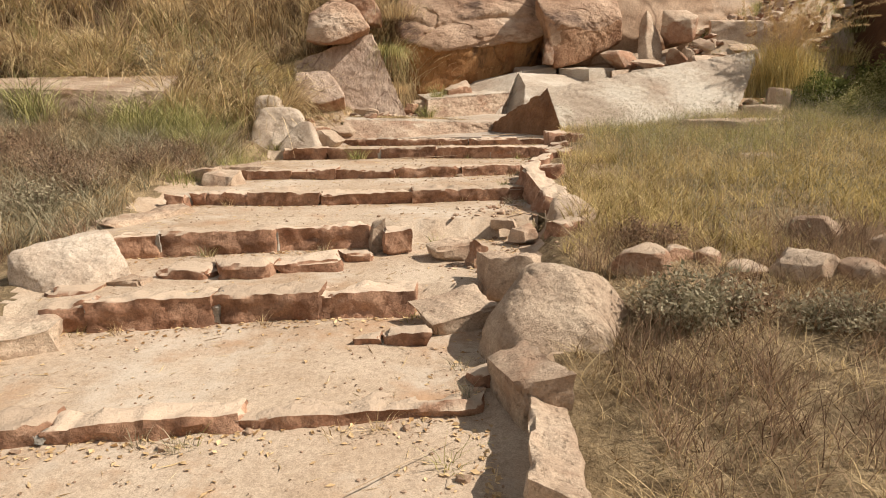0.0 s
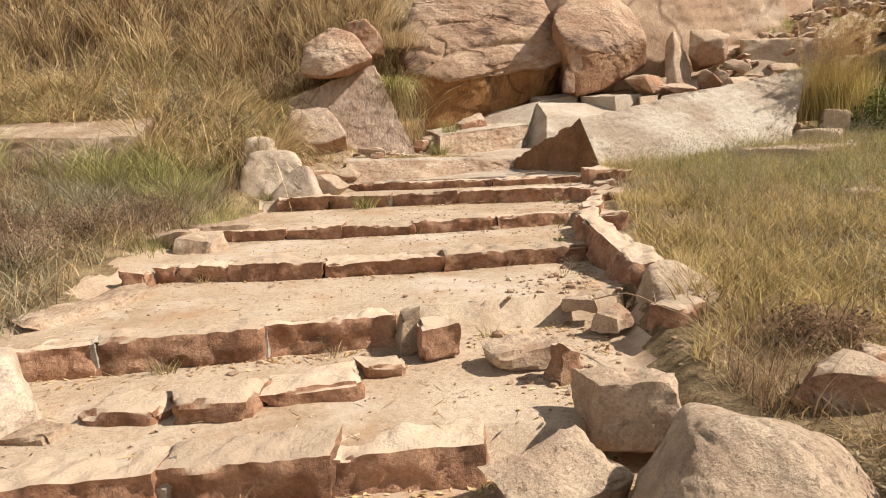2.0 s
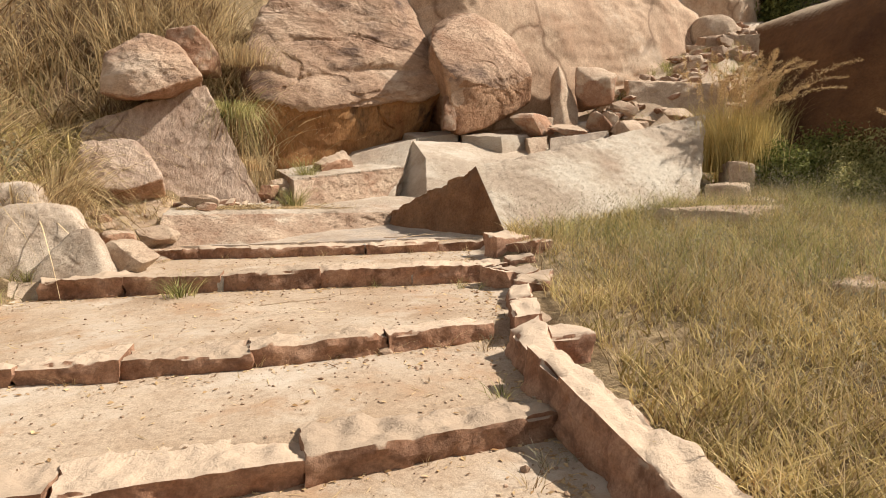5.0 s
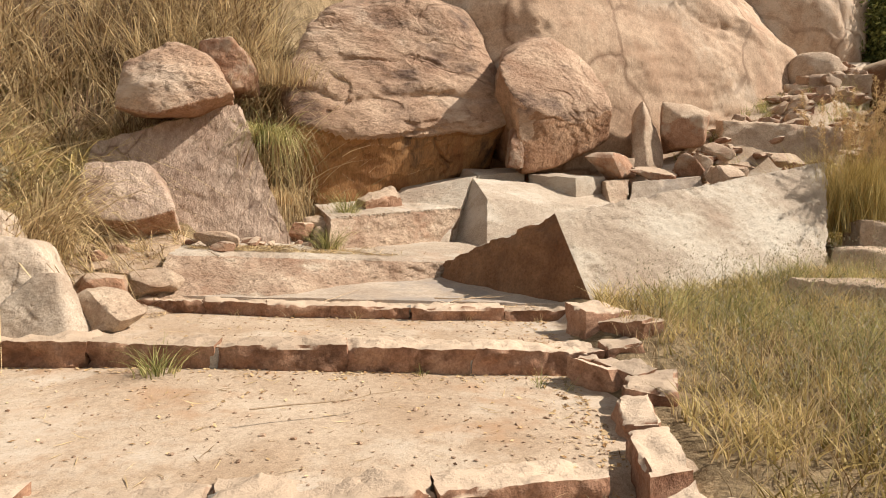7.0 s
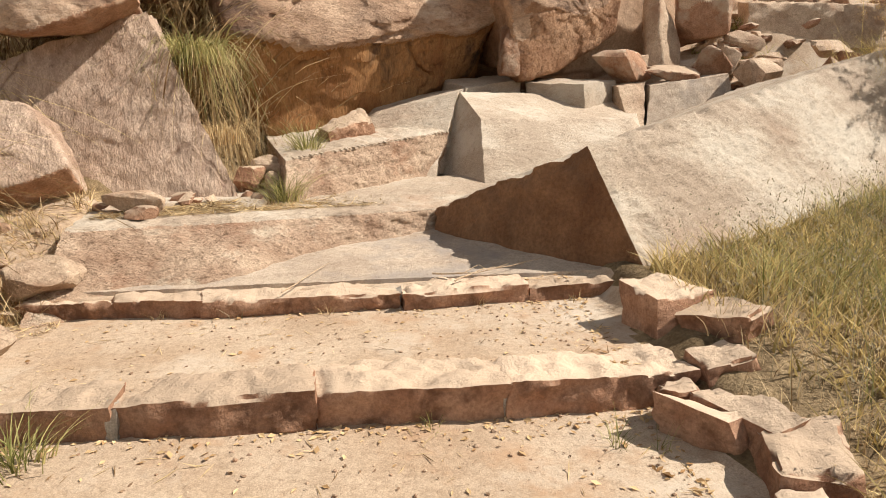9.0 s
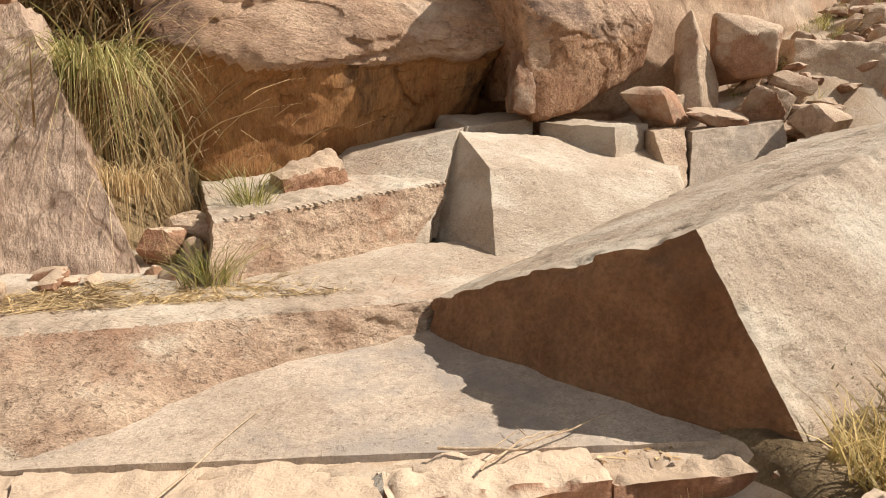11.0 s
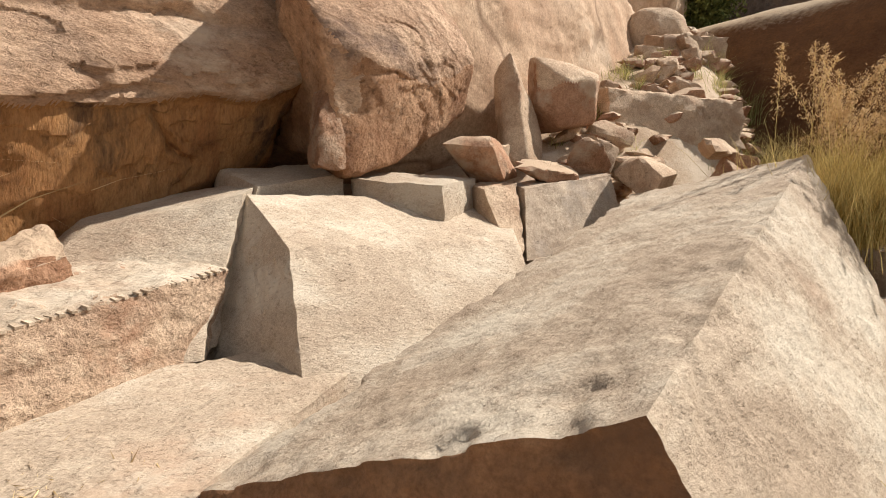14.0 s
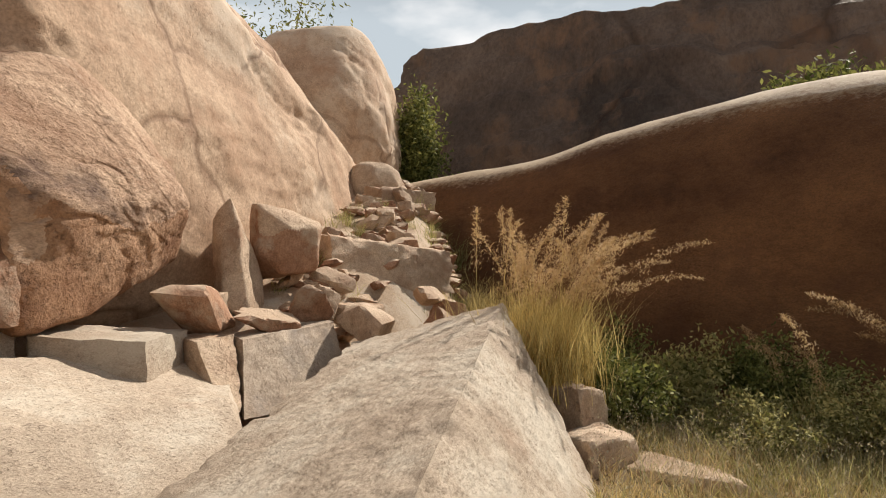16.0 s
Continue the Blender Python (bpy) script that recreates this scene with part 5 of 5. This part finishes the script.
def tree(at, height, width, n, label, seed, leaf=(0.05, 0.10)):
    nr = np.random.RandomState(seed)
    thing = tagged(new("tree"), label, "tree")
    thing.location = at
    bm = bmesh.new()
    ends = []

    def limb(p, q, r0, r1):
        ax = (q - p).normalized()
        u = ax.orthogonal().normalized()
        w = ax.cross(u)
        rings = []
        for s in range(5):
            c = p.lerp(q, s / 4) + Vector(nr.normal(0, 0.03, 3)) * height * 0.15
            r = r0 + (r1 - r0) * s / 4
            rings.append([bm.verts.new(c + (u * math.cos(a) + w * math.sin(a)) * r) for a in [k * math.tau / 6 for k in range(6)]])
        for a, b in zip(rings[:-1], rings[1:]):
            for k in range(6):
                bm.faces.new((a[k], a[(k + 1) % 6], b[(k + 1) % 6], b[k]))

    top = Vector((0, 0, height * 0.45))
    limb(Vector((0, 0, 0)), top, height * 0.03, height * 0.018)
    for k in range(9):
        a = nr.uniform(0, math.tau)
        q = top + Vector((math.cos(a) * width * 0.42, math.sin(a) * width * 0.42, height * nr.uniform(0.15, 0.5)))
        limb(top * nr.uniform(0.7, 1), q, height * 0.012, height * 0.003)
        ends.append(q)
    me = bpy.data.meshes.new("trunk")
    bm.to_mesh(me)
    bm.free()
    me.materials.append(M_BARK)
    new("trunk", me).parent = thing
    c = np.array(ends)[nr.randint(0, len(ends), n)]
    p = c * nr.uniform(0.8, 1.1, (n, 1)) + nr.normal(0, 0.13, (n, 3)) * (width, width, height * 0.5)
    a, b = nr.normal(size=(n, 3)), nr.normal(size=(n, 3))
    a /= np.linalg.norm(a, axis=1)[:, None]
    b /= np.linalg.norm(b, axis=1)[:, None]
    ln = nr.uniform(*leaf, n)[:, None]
    v = np.stack([p - a * ln, p + b * ln * 0.4, p + a * ln, p - b * ln * 0.4], 1).reshape(-1, 3)
    new("crown", mesh_of("crown", v, np.arange(n * 4).reshape(n, 4), M_LEAF, False)).parent = thing
    return thing


tree((13.2, 24.6, 7.2), 4.2, 4.0, 2600, "slender tree with sparse green leaves behind the outcrop", 61)
tree((15.2, 10.9, 4.9), 2.1, 2.0, 5000, "small green tree above the ridge", 62)


for k, (x, y, h) in enumerate(((7.9, 14.2, 0.9), (8.6, 15.0, 0.8), (9.4, 15.6, 0.8), (10.2, 16.3, 0.8), (11.0, 17.2, 0.8), (8.0, 13.2, 1.0), (8.9, 14.0, 1.0), (9.8, 14.9, 0.9), (10.8, 15.8, 0.9), (11.8, 17.0, 0.9))):
    clump("grass_clump", (x, y, gz(x, y) - 0.05), 520, (h * 0.5, h * 1.15), 0.24, (M_GOLDGRASS, M_GREEN, M_STRAW)[k % 3], ("golden", "green", "dry straw-coloured")[k % 3] + " grass clump at the edge of the gully", 130 + k, 0.5, 0.35)
meadow("gully_grass", 9000, (7.2, 13, 12.8, 18.5), lambda x, y: ((x - 7.3) * 4 - (y - 14.2) * 5) / 6.4 > -0.5, (0.12, 0.5), (0.006, 0.013), M_GREEN, "weeds between the gully and the ridge", 18, 0.8, 0.3, clump=0.8, segs=4, tuft=12, spread=0.08, floor=-0.4)
meadow("gully_grass", 900, (5.4, 11, 14.8, 18.5), lambda x, y: ((x - 7.3) * 4 - (y - 14.2) * 5) / 6.4 < -0.2, (0.12, 0.35), (0.005, 0.011), M_GREEN, "thin grass tufts in the rubble", 20, 0.7, 0.3, clump=0.8, segs=4, tuft=30, spread=0.05, floor=0.1)
for k in range(60):
    s = rg.uniform(0, 1)
    side = rg.uniform(0.3, 1.0)
    x, y = 6.6 + 5.0 * s + 0.3 * side, 14.75 + 3.5 * s - 0.8 * side
    w = rg.uniform(0.25, 0.6)
    rock("rubble_stone", (x, y, gz(x, y) - 0.06), (w, w * rg.uniform(0.5, 0.9), w * rg.uniform(0.3, 0.5)), (rg.uniform(-12, 12), rg.uniform(-12, 12), rg.uniform(0, 360)),
         rg.choice((M_PALE, M_REDDISH, M_KERB)), "broken angular stone in the sunlit rubble", "stone", GULLY, seed=500 + k, shard=True, detail=3)


# ---- teeth of the splitting wedges along the quarried edges ----
def teeth(a, b, n, seed, parent, size=0.05):
    """A row of pale chisel bites along an edge from a to b."""
    rt = random.Random(seed)
    for k in range(n):
        p = Vector(a).lerp(Vector(b), (k + rt.uniform(0.2, 0.8)) / n)
        w, h = size * rt.uniform(0.5, 0.9), size * rt.uniform(0.5, 1.0)
        box_block("chisel_mark", (p.x, p.y + 0.035, p.z - 0.008), (w, 0.05, 0.014), (9, 0, rt.uniform(26, 40)), seed=seed * 50 + k, parent=parent, material=M_TOOTH, step=0.03, rough=0.003)


teeth((0.0, 13.22, 1.825), (1.72, 14.37, 1.965), 36, 3, bpy.data.objects["upper_ledge"], 0.034)


# ---- mortar in the joints ----
def mortar(at, size, seed):
    box_block("mortar_patch", at, size, (0, 0, 0), seed=seed, material=M_MORTAR, label="lump of grey mortar in a joint of the step", category="mortar", group="mortar in the joints", step=0.03, rough=0.012, chip=0.02, skew=0.2)


for k, (i, x, w) in enumerate(((0, -1.74, 0.05), (0, -0.92, 0.05), (1, -2.16, 0.06), (1, -1.43, 0.08), (2, -2.22, 0.05), (2, -1.32, 0.06), (5, 0.90, 0.05), (5, 0.04, 0.04), (5, -0.82, 0.06), (6, 0.62, 0.05), (4, -0.48, 0.05))):
    st = STEPS[i]
    mortar((x, edge_y(st, x) + 0.05, st[2] - st[3] - 0.01), (w, 0.09, st[3] - 0.005), 400 + k)


# ---- litter, straw and pebbles on the treads ----
def scatter(name, n, area, keep, size, material, label, seed, flat=True, lift=0.004, category="litter", extra=None):
    nr = np.random.RandomState(seed)
    p = np.stack([nr.uniform(area[0], area[1], n * 4), nr.uniform(area[2], area[3], n * 4)], 1)
    ok = keep(p[:, 0], p[:, 1], nr.uniform(0, 1, len(p)))
    p = p[ok][:n]
    n = len(p)
    z = (ground_z(p[:, 0], p[:, 1]) if extra is None else extra(p[:, 0], p[:, 1])) + lift
    c = np.column_stack([p, z])
    ang = nr.uniform(0, 2 * np.pi, n)
    a = np.stack([np.cos(ang), np.sin(ang), nr.normal(0, 0.25, n)], 1)
    b = np.stack([-np.sin(ang), np.cos(ang), nr.normal(0, 0.3, n)], 1)
    ln = nr.uniform(*size, n)[:, None]
    wd = ln * (nr.uniform(0.3, 0.6, (n, 1)) if flat else 0.05)
    v = np.stack([c - a * ln, c + b * wd + (0, 0, 0.3) * wd, c + a * ln, c - b * wd + (0, 0, 0.5) * wd], 1)
    v[:, :, 2] = np.maximum(v[:, :, 2], z[:, None] - 0.001)
    ob = new(name, mesh_of(name, v.reshape(-1, 3), np.arange(n * 4).reshape(n, 4), material, False))
    return tagged(ob, label, category, kind="stuff")


def on_tread(x, y):
    return (x > -2.6) & (path_side(x, y) < 0.25)


def under_riser(x, y, u):
    """Mostly close in front of a riser, a little everywhere."""
    near = np.zeros_like(x)
    for st in STEPS:
        gap = edge_y(st, x) - y
        near = np.maximum(near, np.where(gap > 0.0, np.exp(-gap / 0.10), 0))
    side = np.exp(-np.abs(path_side(x, y) - 0.2) / 0.15) * 0.6
    return on_tread(x, y) & (u < np.maximum(np.maximum(near, side), 0.02))


scatter("leaf_litter", 12000, (-2.7, 2.2, 1.2, 11.3), under_riser, (0.008, 0.024), M_LITTER, "dry fallen leaves gathered below the risers", 71)
scatter("leaf_litter", 1500, (-2.7, 2.2, 1.2, 11.3), lambda x, y, u: on_tread(x, y) & (u < 0.5), (0.005, 0.014), M_BROWNWEED, "dark crumbs of leaf on the treads", 72)
scatter("straw_litter", 2600, (-2.7, 2.2, 1.2, 11.3), lambda x, y, u: on_tread(x, y) & (u < 0.12 + 0.8 * smooth(0.0, 0.25, path_side(x, y)) + 0.5 * smooth(-2.0, -2.6, x)), (0.02, 0.07), M_STRAW, "broken straw strewn over the treads", 73, flat=False)
scatter("straw_litter", 4200, (-1.5, 1.2, 12.3, 14.0), lambda x, y, u: (y - 0.2 * x > 12.74) & (y - 0.55 * x < 13.45) & (u < smooth(1.2, -0.5, x)), (0.03, 0.10), M_STRAW, "mat of pale straw on the ledge", 74, flat=False, lift=0.014, extra=lambda x, y: 1.404 - 0.0406 * x + 0.075 * np.clip(y - 12.55 - 0.2 * x, 0, 2))


def pebbles(n, area, keep, size, seed, material, label):
    nr = np.random.RandomState(seed)
    d, f = ico(1)
    p = np.stack([nr.uniform(area[0], area[1], n * 4), nr.uniform(area[2], area[3], n * 4)], 1)
    p = p[keep(p[:, 0], p[:, 1], nr.uniform(0, 1, len(p)))][:n]
    z = ground_z(p[:, 0], p[:, 1])
    parts = []
    for k in range(len(p)):
        r = nr.uniform(*size) * nr.uniform(0.5, 1)
        v = d * (r * nr.uniform(0.7, 1.3, 3) * (1, 1, 0.6)) + nr.normal(0, r * 0.12, d.shape)
        parts.append((v + (p[k, 0], p[k, 1], z[k] + r * 0.25), f))
    v, f2 = joined(parts)
    tagged(new("pebbles", mesh_of("pebbles", v, f2, material, False)), label, "pebbles", kind="stuff")


M_PEBBLE = mat("pebble", (0.30, 0.19, 0.125), (0.56, 0.44, 0.33), 6, grain=80, vary=0.3, island=True)
pebbles(1300, (-2.6, 2.0, 1.2, 11.2), lambda x, y, u: on_tread(x, y) & (u < 0.25 + 0.6 * smooth(-0.4, 0.2, path_side(x, y))), (0.004, 0.014), 81, M_PEBBLE, "small pebbles on the worn soil")
pebbles(200, (-0.6, 1.8, 7.5, 10.9), lambda x, y, u: on_tread(x, y), (0.006, 0.018), 82, M_PEBBLE, "coarse pebbles near the upper steps")
pebbles(120, (-2.6, 1.2, 1.2, 8), under_riser, (0.02, 0.05), 83, M_PEBBLE, "stone chips below the risers")
pebbles(140, (0.0, 1.1, 4.5, 6.3), lambda x, y, u: path_side(x, y) > -0.4, (0.012, 0.035), 84, M_PEBBLE, "stone chips at the broken corner of the path")


# ---- sticks ----
def stick(points, radius, label, twigs=0, seed=1):
    """A dry stick through a few bends, with thin side twigs."""
    rs = random.Random(seed)
    curve = bpy.data.curves.new("stick", "CURVE")
    curve.dimensions, curve.bevel_depth, curve.bevel_resolution = "3D", radius, 1

    def run(pts, r0):
        sp = curve.splines.new("POLY")
        sp.points.add(len(pts) - 1)
        for k, q in enumerate(pts):
            sp.points[k].co = (*q, 1)
            sp.points[k].radius = r0 * (1 - 0.7 * k / len(pts))

    fine = []
    for a, b in zip(points[:-1], points[1:]):
        for k in range(4):
            q = Vector(a).lerp(Vector(b), k / 4)
            fine.append(q + Vector((rs.uniform(-1, 1), rs.uniform(-1, 1), rs.uniform(-0.3, 0.6))) * 0.008)
    fine.append(Vector(points[-1]))
    run(fine, 1)
    for k in range(twigs):
        q = fine[rs.randrange(2, len(fine) - 1)]
        run([q, q + Vector((rs.uniform(-0.12, 0.12), rs.uniform(-0.12, 0.12), rs.uniform(0, 0.06)))], 0.5)
    tmp = new("stick", curve)
    me = bpy.data.meshes.new_from_object(tmp)
    bpy.data.objects.remove(tmp)
    me.materials.clear()
    me.materials.append(M_STICK)
    return tagged(new("stick", me), label, "stick")


stick(((0.88, 11.30, 1.145), (1.15, 11.22, 1.15), (1.70, 11.42, 1.16)), 0.007, "thin dry twig on the bare shelf", 2, 1)
stick(((0.98, 11.12, 1.135), (1.20, 11.28, 1.15), (1.32, 11.33, 1.15)), 0.006, "thin dry twig on the bare shelf", 1, 2)
stick(((-0.10, 11.20, 1.14), (0.22, 11.85, 1.15)), 0.005, "straight dry stalk on the bare shelf", 0, 3)
stick(((0.62, 5.25, 0.66), (0.78, 5.12, 0.72), (0.95, 4.7, 0.68), (1.14, 4.1, 0.50)), 0.0045, "long curved dry twig over the edging stones", 4, 4)
stick(((-0.45, 8.9, 0.93), (0.0, 9.0, 0.935), (0.35, 9.15, 0.94)), 0.005, "thin dry twig on the soil", 1, 5)
stick(((-0.35, 2.15, 0.13), (0.1, 2.55, 0.14)), 0.003, "thin dry stalk on the lowest tread", 0, 6)



# ---- small weeds on the treads and along the edges ----
WEED = "small weeds rooted in the treads"
rw = random.Random(17)
for k in range(46):
    y = rw.uniform(2.2, 11.2)
    if k % 3:
        st = rw.choice(STEPS)
        x = rw.uniform(st[0][0] + 0.2, st[1][0] - 0.1)
        y = edge_y(st, x) - rw.uniform(0.03, 0.10)
    else:
        x = 0.30 + 0.19 * max(0, y - 2.8) - rw.uniform(0, 0.35)
    ob = clump("small_weed", (x, y, gz(x, y) - 0.01), rw.randint(14, 34), (0.04, 0.15), 0.025, rw.choice((M_GREEN, M_SAGE, M_STRAW, M_STRAW)), "small wispy weed rooted in the soil of the path", 700 + k, 0.9, 0.2, (0.003, 0.006), 3, "weed")
    ob["group"] = WEED


# ---- tall thin stalks with seed specks in the field ----
def seeded_stalks(n, seed):
    nr = np.random.RandomState(seed)
    p = np.stack([nr.uniform(2.0, 9.0, n * 6), nr.uniform(4.5, 12.6, n * 6)], 1)
    p = p[field(p[:, 0], p[:, 1])][:n]
    h = nr.uniform(0.25, 0.6, len(p))
    z = ground_z(p[:, 0], p[:, 1])
    base = np.column_stack([p, z])
    v1, f1 = blades(nr, base, h, np.full(len(p), 0.004), 0.25, 0.05, 3)
    q = np.repeat(np.arange(len(p)), 9)
    up = nr.uniform(0.45, 1.0, len(q))
    c = base[q] + np.column_stack([nr.normal(0, 0.035, len(q)), nr.normal(0, 0.035, len(q)), h[q] * up])
    v2, f2 = blades(nr, c, nr.uniform(0.012, 0.028, len(q)), nr.uniform(0.007, 0.013, len(q)), 0.8, 0.2, 2)
    v, f = joined([(v1, f1), (v2, f2)])
    tagged(new("seeded_stalks", mesh_of("seeded_stalks", v, f, M_SAGE)), "thin weed stalks with specks of seed in the field", "weeds", kind="stuff")


seeded_stalks(2600, 95)


# ---- tussocks and shrubs on the bank ----
TUSSOCK = "drooping tussocks on the bank"
rb = random.Random(29)
for k in range(54):
    u = k / 53
    x = -2.75 - 5.2 * u + rb.uniform(-0.25, 0.25)
    y = 12.1 - 0.5 * u + rb.uniform(-0.9, 1.9)
    if abs(x + 6.2) < 1.9 and abs(y - 11.0) < 1.0:
        y += 1.8
    ob = clump("grass_tussock", (x, y, gz(x, y) - 0.04), rb.randint(220, 320), (0.7, 1.55), 0.11, rb.choice((M_STRAW, M_STRAW, M_STRAW, M_GOLDGRASS, M_GREEN)), "drooping tussock of long dry grass on the bank", 800 + k, 0.75, 1.1, (0.013, 0.028), 7)
    ob["group"] = TUSSOCK
for k in range(15):
    x, y = (-2.3, -1.6, -1.9, -1.3, -2.6, -3.2, -0.6, -0.9, -3.6, -0.7, -0.2, 0.6, 1.6, -1.2, 2.6)[k], (15.0, 15.4, 16.2, 16.0, 14.6, 14.3, 16.4, 15.4, 13.6, 17.4, 18.6, 19.4, 19.8, 18.0, 20.2)[k]
    ob = clump("grass_tussock", (x, y, gz(x, y) - 0.04), 280, (0.7, 1.4), 0.14, M_STRAW, "drooping tussock of long dry grass above the capstone", 850 + k, 0.7, 1.0, (0.013, 0.028), 7)
    ob["group"] = TUSSOCK
for k, (x, y, w, h) in enumerate(((-3.3, 12.3, 0.7, 1.3), (-4.2, 12.4, 0.8, 1.5), (-5.2, 12.3, 0.8, 1.3))):
    bush("leafy_weed", (x, y, gz(x, y) - 0.03), (w, w, h), 1500, M_SAGE, "tall leafy grey-green weed among dry grass", 860 + k, (0.014, 0.032), 12, "weed")
for k, (x, y, w, h) in enumerate(((-3.45, 7.5, 0.8, 0.42), (-3.5, 6.6, 0.9, 0.45), (-4.3, 7.3, 1.0, 0.5), (-4.6, 6.3, 1.0, 0.5), (-3.3, 8.3, 0.6, 0.35), (-5.2, 7.6, 1.1, 0.5))):
    bush("dead_shrub", (x, y, gz(x, y) - 0.02), (w, w, h), 1500, M_BROWNWEED, "low brown dead shrub with a tangle of twigs", 870 + k, (0.007, 0.018), 46)
for k, (x, y, w, h) in enumerate(((-4.0, 5.6, 0.8, 0.5), (-3.6, 5.9, 0.6, 0.4), (-5.0, 5.4, 0.9, 0.5))):
    bush("grey_shrub", (x, y, gz(x, y) - 0.02), (w, w, h), 1700, M_SAGE, "low grey-green shrub beside the path", 880 + k, (0.008, 0.022), 40)


# ---- loose stones and straw at the hill-side end of the ledges ----
LOOSE = "loose stones at the end of the ledges"
rl = random.Random(43)
for k in range(38):
    if k % 3:
        x, y = rl.uniform(-2.9, -1.3), rl.uniform(11.6, 12.9)
    else:
        x, y = rl.uniform(-1.0, -0.15), rl.uniform(13.0, 14.0)
    z = max(gz(x, y), 1.50 - 0.045 * (x + 1) if (x > -1.55 and y > 12.35 + 0.2 * x) else 0)
    w = rl.uniform(0.07, 0.26)
    rock("loose_stone", (x, y, z - 0.02), (w, w * rl.uniform(0.5, 0.9), w * rl.uniform(0.35, 0.7)), (rl.uniform(-10, 10), rl.uniform(-10, 10), rl.uniform(0, 360)), rl.choice((M_PALE, M_REDDISH, M_KERB)),
         "small broken stone on the soil beside the ledges", "stone", LOOSE, seed=900 + k, shard=True, detail=3)
scatter("straw_litter", 2600, (-3.2, -1.2, 11.2, 13.2), lambda x, y, u: x < -1.45, (0.03, 0.09), M_STRAW, "broken straw on the soil beside the ledges", 76, flat=False, lift=0.01)
meadow("ledge_weeds", 1400, (-3.0, -1.6, 11.3, 13.0), lambda x, y: x < -1.6, (0.08, 0.3), (0.005, 0.010), M_STRAW, "thin dry grass beside the ledges", 77, 0.8, 0.4, clump=1.4, segs=4, tuft=14, spread=0.05, floor=-0.2)
